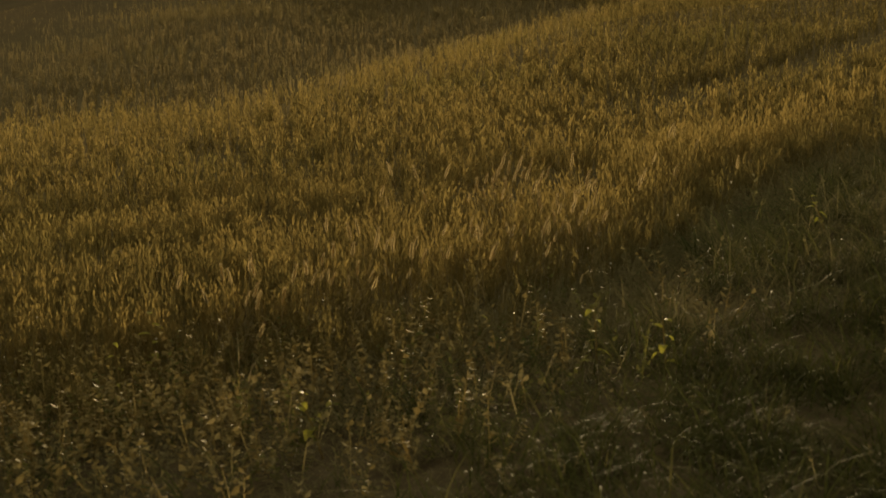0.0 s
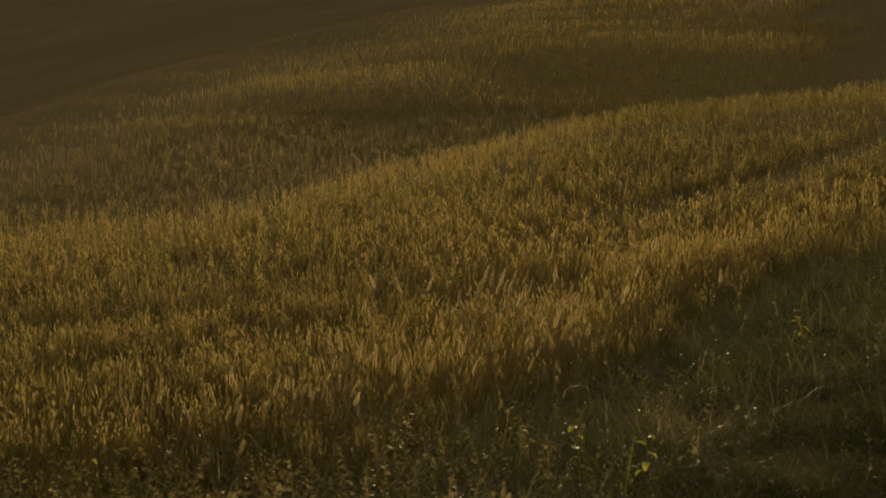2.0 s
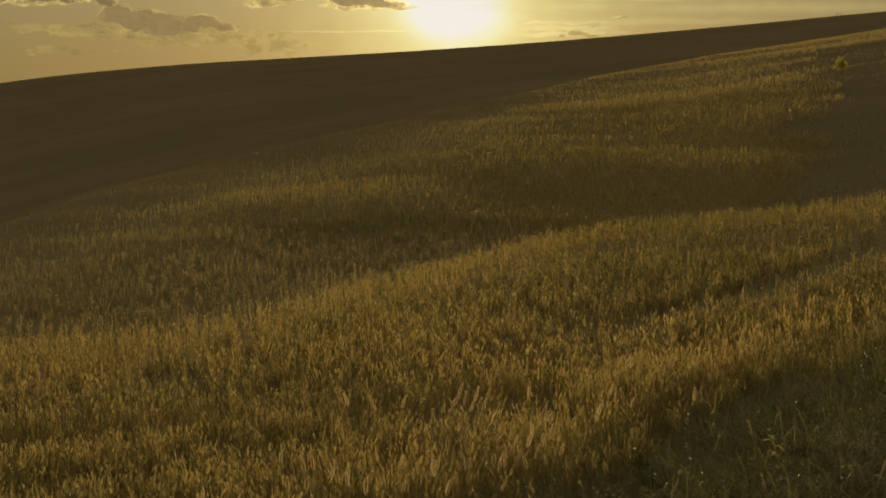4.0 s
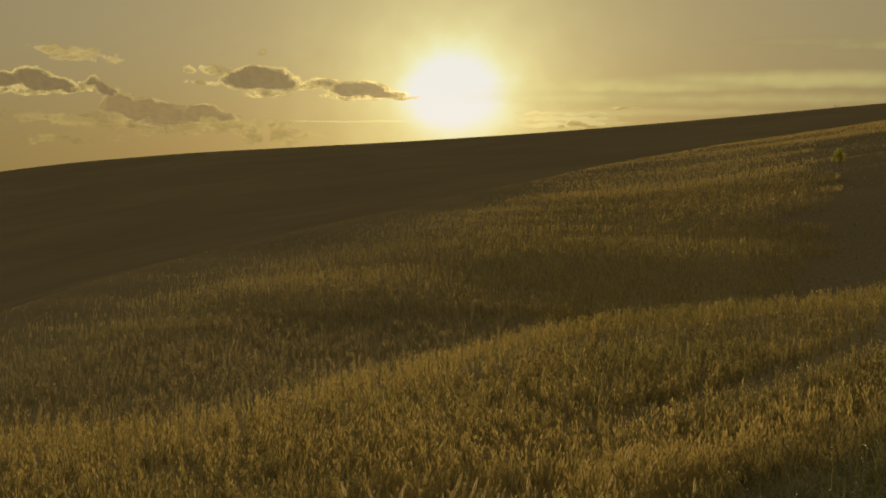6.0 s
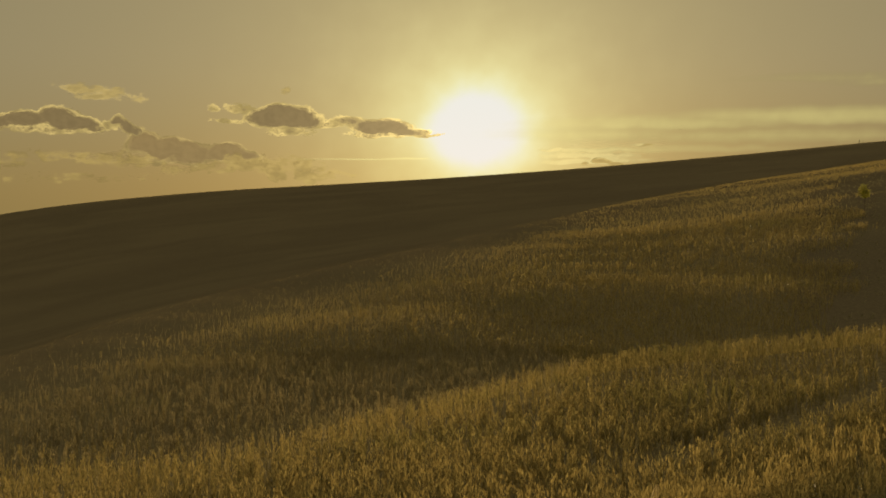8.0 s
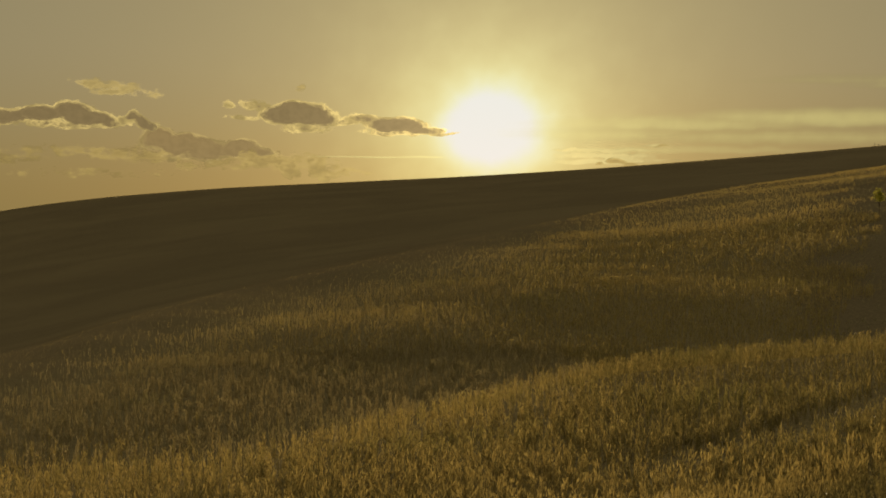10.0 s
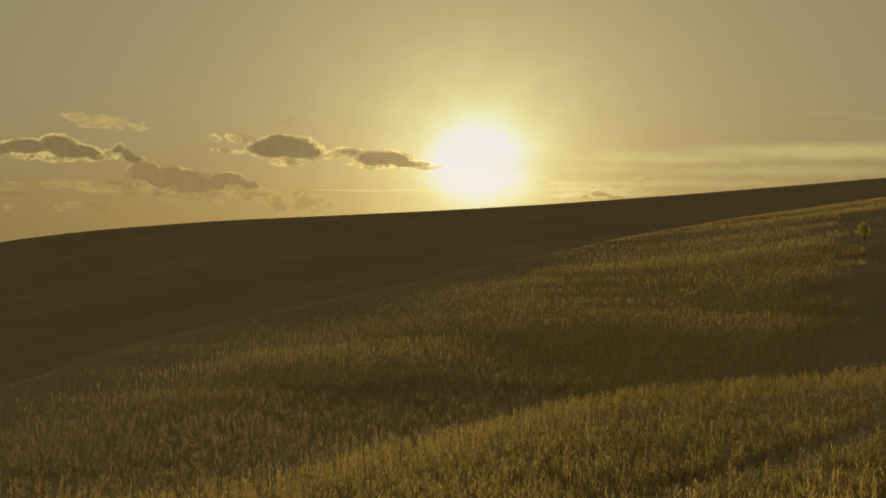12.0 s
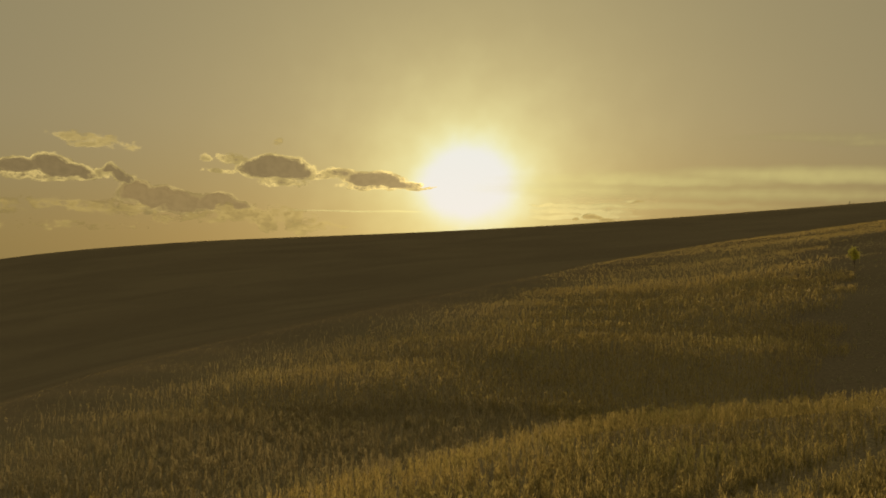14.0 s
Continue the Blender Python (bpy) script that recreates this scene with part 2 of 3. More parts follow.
def ground_z(x, y):
    x, y = np.asarray(x, float), np.asarray(y, float)
    r = np.hypot(x, y)
    ang = np.arctan2(x, y)
    az = np.tan(np.clip(ang, -0.9, 0.9))
    ahead = smooth((radians(80) - abs(ang)) / radians(35))
    ahead = ahead + (1 - ahead) * (1 - smooth((r - 4) / 12))
    xs = 260 * np.tanh(x / 260)
    ys = 500 * np.tanh(y / 500)
    plane = 0.003 * ys + 0.083 * xs + 0.85 - plant_h(x, y)
    brow, ridge = bent(az, BROW), bent(az, RIDGE)
    e_brow = bent(az, BROW_RISE) - 0.004 - CANOPY / brow
    # past the first crest the field dips, then climbs to its brow
    z_brow = EYE_Z + brow * e_brow
    foot = bent(az, FOOT)
    low = 0.003 * foot + 0.083 * az * foot + 0.85 - CANOPY - bent(az, DIP)
    climb = low + (z_brow - low) * (1 - np.clip((brow - y) / (brow - foot), 0, 1) ** bent(az, CLIMB))
    dip_in = smooth((y - bent(az, CREST)) / FALL) * smooth((200 - y) / 100 + 1)
    near = plane + (climb - plane) * dip_in * ahead + swells(x, y) * ahead * smooth((r - 12) / 8)
    t = (y - brow) / (RIDGE_Y - brow)
    dip = 0.016 * np.clip(t, 0, 1) * np.clip(1 - t, 0, 1) ** 3 * 4
    slope = e_brow + (ridge - e_brow) * smooth(t) ** 0.8 - dip
    slope = slope - 0.10 * (1 - np.exp(-np.clip(y - RIDGE_Y, 0, None) / 700)) * smooth((y - RIDGE_Y) / 60)
    far = EYE_Z + y * slope
    wide = np.maximum(26, 0.30 * brow)
    k = smooth((y - brow + 0.6 * wide) / wide)
    z = near + (far - near) * k * ahead
    z = z + 0.30 * (1 - smooth((y - 9) / 16)) * ahead
    z = z + 1.15 * np.exp(-(r / 3.3) ** 2)
    # the ground falls away from the verge into the field, with a low bank at its top
    z = z + 0.30 * (1 - smooth((y - edge_y(x) + 3.0) / 6.0)) * smooth((y - 2.0) / 3.0) * ahead
    z = z + 0.08 * smooth((edge_y(x) - y - 1.4) / 2.2) * (1 - 0.7 * smooth((edge_y(x) - y - 4.2) / 2.4)) * smooth((x + 0.9) / 1.6) * smooth((y - 2.5) / 3.0) * (1 - smooth((x - 6) / 6))
    return np.maximum(z, -160)


def mesh_from(name, verts, faces):
    """A mesh from arrays of corners and of triangles or quads."""
    verts, faces = np.asarray(verts, np.float32), np.asarray(faces, np.int32)
    me = bpy.data.meshes.new(name)
    me.vertices.add(len(verts))
    me.vertices.foreach_set("co", verts.ravel())
    me.loops.add(faces.size)
    me.loops.foreach_set("vertex_index", faces.ravel())
    me.polygons.add(len(faces))
    me.polygons.foreach_set("loop_start", np.arange(0, faces.size, faces.shape[1], dtype=np.int32))
    me.update(calc_edges=True)
    return me


def thing(name, verts, faces, mat, soft=False):
    me = mesh_from(name, verts, faces)
    me.materials.append(mat)
    if soft:
        me.polygons.foreach_set("use_smooth", np.ones(len(me.polygons), bool))
    return new(name, me)


# one sheet of ground, fine ahead and near, coarse behind and far
angles = np.concatenate([np.linspace(-20, 20, 181), np.linspace(20, 60, 41)[1:], np.linspace(60, 300, 61)[1:], np.linspace(300, 340, 41)[1:-1]])
radii = np.concatenate([[0.3, 0.8, 1.4, 2.0, 2.7, 3.4, 4.2, 5.0], np.linspace(5.6, 30, 62), np.geomspace(30.6, 130, 120), np.geomspace(132, 600, 110), np.geomspace(620, 4600, 24)])
na, nr = len(angles), len(radii)
aa, rr = np.meshgrid(np.radians(angles), radii)
gx, gy = rr * np.sin(aa), rr * np.cos(aa)
gz = ground_z(gx, gy)
gi = np.arange(nr * na).reshape(nr, na)
gj = np.roll(gi, -1, axis=1)
quads = np.stack([gi[:-1], gj[:-1], gj[1:], gi[1:]], -1).reshape(-1, 4)
ground = thing("ground", np.stack([gx, gy, gz], -1).reshape(-1, 3), quads, SOIL, True)
tagged(ground, "rolling brown farm field rising to a bare ridge", "field", kind="structure")
bm = bmesh.new()
bm.from_mesh(ground.data)
bm.verts.ensure_lookup_table()
bm.faces.new([bm.verts[i] for i in range(na - 1, -1, -1)]).smooth = True
bm.to_mesh(ground.data)
bm.free()
under_crop = smooth((gy - edge_y(gx) + 0.6) / 1.2) * smooth((0.95 * bent(gx / np.maximum(gy, 1), BROW) - gy) / (0.25 * bent(gx / np.maximum(gy, 1), BROW))) * (abs(gx) < 0.45 * gy)
under_crop = under_crop * (1 - smooth((gx / np.maximum(gy, 1) - 0.165) / 0.03) * smooth((gy - 36) / 6) * smooth((150 - gy) / 20))
ground.data.attributes.new("litter", "FLOAT", "POINT").data.foreach_set("value", under_crop.ravel().astype(np.float32))

rng = np.random.default_rng(7)


# ---- plants as arrays ----
def tube(path, radii_, sides=4):
    path, out, faces = np.asarray(path, float), [], []
    for p, r in zip(path, radii_):
        for s in range(sides):
            a = 2 * math.pi * s / sides
            out.append((p[0] + r * math.cos(a), p[1] + r * math.sin(a), p[2]))
    for i in range(len(path) - 1):
        for s in range(sides):
            a, b = i * sides + s, i * sides + (s + 1) % sides
            faces += [(a, b, b + sides), (a, b + sides, a + sides)]
    return np.array(out), np.array(faces)


def pod(base, tip, width, sides=4, shell=False):
    """A bean pod: a flattened spindle with a bulge past its middle."""
    base, tip = np.asarray(base, float), np.asarray(tip, float)
    axis = tip - base
    u = np.cross(axis, (0.3, 0.2, 1.0))
    u = u / (np.linalg.norm(u) + 1e-9)
    v = np.cross(axis, u)
    v = v / (np.linalg.norm(v) + 1e-9)
    mid = base + axis * 0.55
    if sides == 2:
        bulge = 0.5 * width * v
        if shell:
            keel = mid - bulge
            return np.array([base, mid + width * u + bulge, tip, mid - width * u + bulge, keel]), np.array([(0, 1, 4), (1, 2, 4), (0, 4, 3), (3, 4, 2)])
        return np.array([base, mid + width * u + bulge, tip, mid - width * u + bulge]), np.array([(0, 1, 2), (0, 2, 3)])
    ring = [mid + width * (math.cos(a) * u + 0.6 * math.sin(a) * v) for a in np.arange(sides) * 2 * math.pi / sides]
    verts = np.array([base, tip, *ring])
    faces = []
    for s in range(sides):
        a, b = 2 + s, 2 + (s + 1) % sides
        faces += [(0, b, a), (1, a, b)]
    return verts, np.array(faces)


def joined(pieces):
    verts, faces, at = [], [], 0
    for v, f in pieces:
        verts.append(v)
        faces.append(f + at)
        at += len(v)
    return np.concatenate(verts), np.concatenate(faces)


def soybean(seed, pods, branches, sides, stem_sides, wide=0.0045, tall=PLANT, span=(0.032, 0.050), spread=1.0):
    """Stem pieces and pod pieces of a ripe, leafless soybean plant at the origin: upright stems, the pods close along them."""
    g = np.random.default_rng(seed)
    stems, beans = [], []
    height = tall * g.uniform(0.90, 1.08)
    lean = g.normal(0, 0.07 * tall, 2)
    axes = [(np.zeros(3), np.array([lean[0], lean[1], height]))]
    for b in range(branches):
        a, h = 2 * math.pi * (b + g.uniform(-0.35, 0.35)) / branches, g.uniform(0.08, 0.25) * height
        start = np.array([lean[0], lean[1], height]) * h / height
        out = g.uniform(0.10, 0.24) * tall * spread
        axes.append((start, np.array([start[0] + out * math.cos(a), start[1] + out * math.sin(a), height * g.uniform(0.74, 1.03)])))
    for i, (a, b) in enumerate(axes):
        bow = g.normal(0, 0.012, 3)
        path = [a + (b - a) * s + bow * math.sin(math.pi * s) for s in (0, 0.35, 0.7, 1.0)]
        if stem_sides < 3:
            stems.append(pod(a, b, 0.0020, 2))
        else:
            stems.append(tube(path, [0.0045, 0.004, 0.003, 0.0012], stem_sides))
        count = pods if i == 0 else max(3, (2 * pods) // 3)
        for s in np.linspace(0.30, 1.0, count) + g.normal(0, 0.012, count):
            at = a + (b - a) * min(s, 1.0) + bow * math.sin(math.pi * min(s, 1.0))
            ang, rise = g.uniform(0, 2 * math.pi), g.uniform(0.87, 0.995)
            size = g.uniform(*span) * (1.12 - 0.2 * s)
            d = np.array([math.cos(ang) * math.sqrt(1 - rise * rise), math.sin(ang) * math.sqrt(1 - rise * rise), rise if g.random() < 0.72 else -rise])
            beans.append(pod(at + d * 0.005, at + d * (0.005 + size), wide * g.uniform(0.8, 1.2), sides, stem_sides > 2))
    return stems, beans


def scatter(variants, x, y, z, size, turn, pick):
    """Many copies of the variants' arrays, joined."""
    verts, faces, at = [], [], 0
    for i, (v, f) in enumerate(variants):
        m = pick == i
        k = int(m.sum())
        if not k:
            continue
        c, s, q = np.cos(turn[m]), np.sin(turn[m]), size[m]
        out = np.empty((k, len(v), 3), np.float32)
        out[..., 0] = (v[:, 0] * c[:, None] - v[:, 1] * s[:, None]) * q[:, None] + x[m][:, None]
        out[..., 1] = (v[:, 0] * s[:, None] + v[:, 1] * c[:, None]) * q[:, None] + y[m][:, None]
        out[..., 2] = v[:, 2] * q[:, None] + z[m][:, None]
        verts.append(out.reshape(-1, 3))
        faces.append((f[None] + (np.arange(k) * len(v))[:, None, None]).reshape(-1, 3) + at)
        at += k * len(v)
    return np.concatenate(verts), np.concatenate(faces)


def track_y(x):
    """The wheel track through the crop."""
    return np.interp(x, [1.2, 1.95, 2.56, 3.7, 5.5, 8.5], [16.5, 17.0, 17.6, 19.4, 22.4, 27.0])


def weed_line(x, y):
    """Azimuth past which weeds have taken over from the crop."""
    return 0.172 + 0.05 * value_noise(x, y, 5.0, 8) + 0.02 * value_noise(x, y, 1.3, 18)


def crop_places(r0, r1, per_m2, wide=0.33, beyond=4.0):
    area = wide * (r1 * r1 - r0 * r0)
    k = int(area * per_m2)
    a = rng.uniform(-wide, wide, k)
    r = np.sqrt(rng.uniform(r0 * r0, r1 * r1, k))
    x, y = r * np.sin(a), r * np.cos(a)
    keep = (y > edge_y(x) + 0.25 * (value_noise(x, y, 0.5, 5) - 0.5)) & (rng.random(k) < np.exp(-np.clip(y - bent(x / y, BROW) + (0.30 + 0.12 * smooth((0.08 - x / y) / 0.15) - 0.24 * smooth((x / y - 0.01) / 0.08)) * y, 0, None) / (beyond + 0.14 * y)))
    gap = (x > 1.3) & (abs(y - track_y(x)) < (0.50 + 0.30 * value_noise(x, y, 0.8, 3)) * smooth((x - 1.1) / 0.9))
    thin = value_noise(x, y, 1.1, 1) * 0.6 + value_noise(x, y, 0.45, 2) * 0.4 < 0.20
    keep &= (((x - 0.45) / 0.55) ** 2 + ((y - 12.6) / 0.8) ** 2 > 1) | (rng.random(k) < 0.15)
    keep &= (((x + 2.3) / 0.30) ** 2 + ((y - 15.4) / 0.7) ** 2 > 1) | (rng.random(k) < 0.2)
    keep &= ~((x / y > weed_line(x, y)) & (y > 40) & (y < 128 + 12 * value_noise(x, y, 6.0, 19)))
    keep &= (rng.random(k) < 1 - 0.76 * np.exp(-((y - bent(x / y, CREST) - 5) / 4.0) ** 2))
    keep &= rng.random(k) < 0.75 + 0.25 * smooth((y - edge_y(x) - 0.2) / 1.5)
    keep &= ~gap & (~thin | (rng.random(k) < 0.25))
    return x[keep], y[keep]


def crop_object(name, label, variants, x, y, mat, low=0.82, high=1.12, fit=1.0):
    k = len(x)
    size = rng.uniform(low, high, k) * (0.92 + 0.10 * value_noise(x, y, 1.6, 4) + 0.08 * value_noise(x, y, 0.3, 14)) * (0.86 + 0.14 * smooth((y - edge_y(x)) / 1.0)) * (1 - (0.75 - 0.45 * smooth((x / y - 0.01) / 0.08)) * smooth((y / bent(x / y, BROW) - 0.5) / 0.5)) * fit
    v, f = scatter(variants, x, y, ground_z(x, y) - 0.01, size, rng.uniform(0, 6.283, k), rng.integers(0, len(variants), k))
    return tagged(thing(name, v, f, mat), label, "crop", kind="stuff")


single_kinds = [soybean(100 + i, 15, 4, 2, 3) for i in range(6)]
near_kinds = [joined(sum(soybean(150 + i, 16, 4, 2, 2, 0.0042, PLANT, (0.036, 0.056)), [])) for i in range(12)]
mid_kinds = [joined(sum(soybean(200 + i, 12, 1, 2, 2, 0.0048, 0.29, (0.040, 0.060), 0.5), [])) for i in range(16)]
fine_kinds = [joined(sum(soybean(250 + i, 7, 0, 2, 2, 0.0075, 0.27, (0.048, 0.075), 0.8), [])) for i in range(14)]
far_kinds = [joined(sum(soybean(300 + i, 5, 0, 2, 2, 0.0115, 0.26, (0.070, 0.110), 0.8), [])) for i in range(14)]

# ---- the crop ----
nx, ny = crop_places(8.4, 13.8, 105)
order = np.argsort(np.hypot(nx, ny))
nx, ny = nx[order], ny[order]
SINGLE = 45
nx_, ny_ = nx[SINGLE:], ny[SINGLE:]
# more of the dimmed colour to the left, away from the sun's glare
side_dim = np.random.default_rng(91).random(len(nx_)) < 0.62 * smooth((0.02 - nx_ / ny_) / 0.16) * smooth(value_noise(nx_, ny_, 0.9, 46) * 1.6)
for pick, label, mat in ((~side_dim, "dense ripe golden-brown soybean plants hung with dry pods", CROP), (side_dim, "dense olive-brown soybean plants, coloured dimmer towards the left", DIM_OLIVE)):
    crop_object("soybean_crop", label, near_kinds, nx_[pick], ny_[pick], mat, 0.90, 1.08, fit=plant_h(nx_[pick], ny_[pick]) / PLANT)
mx, my = crop_places(13.6, 42.0, 39)
ex, ey = crop_places(13.6, 25.0, 48)
keep = rng.random(len(ex)) < smooth((25.5 - np.hypot(ex, ey)) / 9)
mx, my = np.concatenate([mx, ex[keep]]), np.concatenate([my, ey[keep]])
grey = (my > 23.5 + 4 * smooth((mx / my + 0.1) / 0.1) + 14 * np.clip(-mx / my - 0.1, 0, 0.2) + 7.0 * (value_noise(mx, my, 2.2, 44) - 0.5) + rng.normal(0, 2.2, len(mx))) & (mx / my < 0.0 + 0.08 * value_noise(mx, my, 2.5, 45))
# dimmed colour mixed in to the right and left of the glare
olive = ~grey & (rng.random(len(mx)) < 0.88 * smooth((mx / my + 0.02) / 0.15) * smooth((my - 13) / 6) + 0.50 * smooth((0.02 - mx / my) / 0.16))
for pick, label, mat in ((~grey & ~olive, "ripe golden-brown soybean field rolling away uphill", CROP), (grey, "grey-brown soybean plants past the first rise", GREY_BROWN),
                         (olive, "olive-brown soybean plants, coloured dimmer towards the sides", DIM_OLIVE)):
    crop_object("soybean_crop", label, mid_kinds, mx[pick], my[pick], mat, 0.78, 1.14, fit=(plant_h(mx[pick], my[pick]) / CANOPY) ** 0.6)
for r0, r1, per_m2, kinds in ((41.0, 66.0, 46, fine_kinds), (66.0, 100.0, 26, far_kinds)):
    fx, fy = crop_places(r0, r1, per_m2)
    greyer = rng.random(len(fx)) < 0.65 - 0.4 * smooth((fx / fy + 0.02) / 0.12)
    crop_object("soybean_crop", "far ripe soybean field over low swells", kinds, fx[~greyer], fy[~greyer], CROP, 0.65, 1.30)
    crop_object("soybean_crop", "far grey-brown soybean plants over low swells", kinds, fx[greyer], fy[greyer], GREY_BROWN, 0.60, 1.25)
tuft = [joined(sum(soybean(400 + i, 3, 0, 2, 2, 0.013, 0.22, (0.08, 0.13)), [])) for i in range(8)]
dx, dy = crop_places(100.0, 235.0, 6.5, 0.30, 4.0)
crop_object("soybean_crop", "distant soybean crop along the brow of the slope", tuft, dx, dy, CROP, 0.9, 1.1)

# the plants that stand nearest, one by one, along the edge of the field
def plant_meshes(kind, on_stem, on_branch):
    """Name, mesh and bearer of each piece: the main stem, its branches, and the pods on each of them."""
    stems, beans = kind
    out = []
    for i, piece in enumerate(stems):
        me = mesh_from("branch", *piece)
        me.materials.append(STALK)
        out.append(("branch", me, 0))
    for i, piece in enumerate(beans):
        me = mesh_from("pod", *piece)
        me.materials.append(CROP)
        out.append(("pod", me, 0 if i < on_stem else 1 + (i - on_stem) // on_branch))
    return out


single_meshes = [plant_meshes(kind, 15, 10) for kind in single_kinds]
for x, y in zip(nx[:SINGLE], ny[:SINGLE]):
    made = single_meshes[int(rng.integers(0, len(single_meshes)))]
    plant = new("soybean_plant", made[0][1])
    q = float(rng.uniform(0.80, 1.05))
    plant.matrix_basis = pose(x, y, float(ground_z(x, y)) - 0.01, 0, 0, float(rng.uniform(0, 360))) @ Matrix.Diagonal((q, q, q, 1))
    pieces = [plant]
    for name, me, bearer in made[1:]:
        piece = new(name, me)
        piece.parent = pieces[bearer]
        pieces.append(piece)
    tagged(plant, "ripe brown soybean plant with dry pods at the field edge", "plant", "soybean plants along the field edge")


# ---- the grass verge ----
def blade(g, length, width, droop, parts=4):
    """A bent, tapering strip with a slight fold."""
    verts, faces = [], []
    for i in range(parts + 1):
        s = i / parts
        out, up = droop * length * s * s, length * (s - 0.45 * droop * s * s)
        w = width * (1 - s) ** 0.7 * 0.5
        verts += [(-w, out, up), (w, out, up)]
    for i in range(parts):
        a = 2 * i
        faces += [(a, a + 1, a + 3), (a, a + 3, a + 2)]
    return np.array(verts), np.array(faces)


def arched(length, width, start, end, parts=4):
    """A narrow blade bent over in an arc, from one tilt off the upright to another, in degrees."""
    verts, faces, out, up = [], [], 0.0, 0.0
    for i in range(parts + 1):
        s = i / parts
        w = 0.5 * width * (1 - s) ** 0.6
        verts += [(-w, out, up), (w, out, up + 0.3 * w)]
        tilt = radians(start + (end - start) * (s + 0.5 / parts))
        out, up = out + length / parts * math.sin(tilt), up + length / parts * math.cos(tilt)
    for i in range(parts):
        a = 2 * i
        faces += [(a, a + 1, a + 3), (a, a + 3, a + 2)]
    return np.array(verts), np.array(faces)


def matted(seed, count, low, high, width, start, end, spread):
    """Blades lying over one another, most of them combed the same way."""
    g = np.random.default_rng(seed)
    out = []
    for i in range(count):
        a, d = g.normal(-1.5, 1.0) if g.random() < 0.75 else g.uniform(0, 6.283), spread * math.sqrt(g.random())
        b = g.uniform(0, 6.283)
        out.append(turned(arched(g.uniform(low, high), width * g.uniform(0.6, 1.3), g.uniform(*start), g.uniform(*end)), a, d * math.cos(b), d * math.sin(b), g.uniform(0, 0.06)))
    return joined(out)


def turned(piece, turn, x=0.0, y=0.0, z=0.0):
    v, f = piece
    c, s = math.cos(turn), math.sin(turn)
    return np.stack([v[:, 0] * c - v[:, 1] * s + x, v[:, 0] * s + v[:, 1] * c + y, v[:, 2] + z], -1), f


def tussock(seed, count, low, high, width, droop, spread):
    g = np.random.default_rng(seed)
    out = []
    for i in range(count):
        a, d = g.uniform(0, 6.283), spread * math.sqrt(g.random())
        out.append(turned(blade(g, g.uniform(low, high), width * g.uniform(0.6, 1.3), g.uniform(*droop)), a, d * math.cos(a + 1), d * math.sin(a + 1)))
    return joined(out)


def verge_places(per_m2, r0=5.2, r1=19.0, wide=0.34, inset=0.0):
    k = int(wide * (r1 * r1 - r0 * r0) * per_m2)
    a = rng.uniform(-wide, wide, k)
    r = np.sqrt(rng.uniform(r0 * r0, r1 * r1, k))
    x, y = r * np.sin(a), r * np.cos(a)
    keep = y < edge_y(x) + 0.8 - inset + 0.5 * (value_noise(x, y, 0.7, 9) - 0.5)
    return x[keep], y[keep]


def verge_object(name, label, variants, x, y, mat, low, high, category="grass", sway=6.283):
    k = len(x)
    v, f = scatter(variants, x, y, ground_z(x, y) - 0.01, rng.uniform(low, high, k), rng.uniform(0, sway, k), rng.integers(0, len(variants), k))
    return tagged(thing(name, v, f, mat), label, category, kind="stuff")


def leaf(length, width, droop):
    verts, faces = [], []
    for s, w in ((0, 0.05), (0.25, 0.8), (0.5, 1.0), (0.78, 0.6), (1.0, 0.02)):
        out, up = length * s, length * (0.35 * s - droop * s * s)
        verts += [(-width * w / 2, out, up + 0.1 * width * w), (0, out, up), (width * w / 2, out, up + 0.1 * width * w)]
    for i in range(4):
        for j in (0, 1):
            a = 3 * i + j
            faces += [(a, a + 1, a + 4), (a, a + 4, a + 3)]
    return np.array(verts), np.array(faces)


def leafy_tuft(seed):
    """A withered weed: a few leaning stems with small curled leaves."""
    g = np.random.default_rng(seed)
    out = []
    for i in range(3):
        a, h, d = g.uniform(0, 6.283), g.uniform(0.18, 0.36), g.uniform(0.05, 0.20)
        tip = np.array([d * math.cos(a), d * math.sin(a), h])
        out.append(pod((0, 0, 0), tip, 0.003, 2))
        for s in np.linspace(0.25, 0.93, 9):
            q = g.uniform(0.022, 0.045) * (1.15 - 0.4 * s)
            p = tip * s
            b = g.uniform(0, 6.283)
            out.append(pod(p, p + q * np.array([math.cos(b), math.sin(b), g.uniform(-0.6, 0.9)]), q * 0.36, 2))
    return joined(out)


green = [matted(500 + i, 20, 0.14, 0.34, 0.006, (15, 60), (75, 130), 0.12) for i in range(6)]
gx_, gy_ = verge_places(52)
keep = rng.random(len(gx_)) < 0.10 + 0.90 * np.maximum(smooth((gx_ / gy_ - 0.13) / 0.09), smooth((gx_ / gy_ + 0.05) / 0.12) * smooth((8.6 - gy_) / 1.6))
keep &= rng.random(len(gx_)) < 0.25 + 0.75 * smooth((edge_y(gx_) - gy_ - 0.8) / 2.0)
verge_object("verge_grass", "dark green rough grass bent over along the verge", green, gx_[keep], gy_[keep], GRASS, 0.7, 1.25)
brown = [matted(520 + i, 24, 0.12, 0.30, 0.004, (30, 70), (85, 120), 0.14) for i in range(5)] + [leafy_tuft(530 + i) for i in range(2)]
bx_, by_ = verge_places(36)
keep = rng.random(len(bx_)) < 1.0 - 0.75 * np.maximum(smooth((bx_ / by_ - 0.15) / 0.09), smooth((bx_ / by_ + 0.02) / 0.12) * smooth((8.2 - by_) / 1.4))
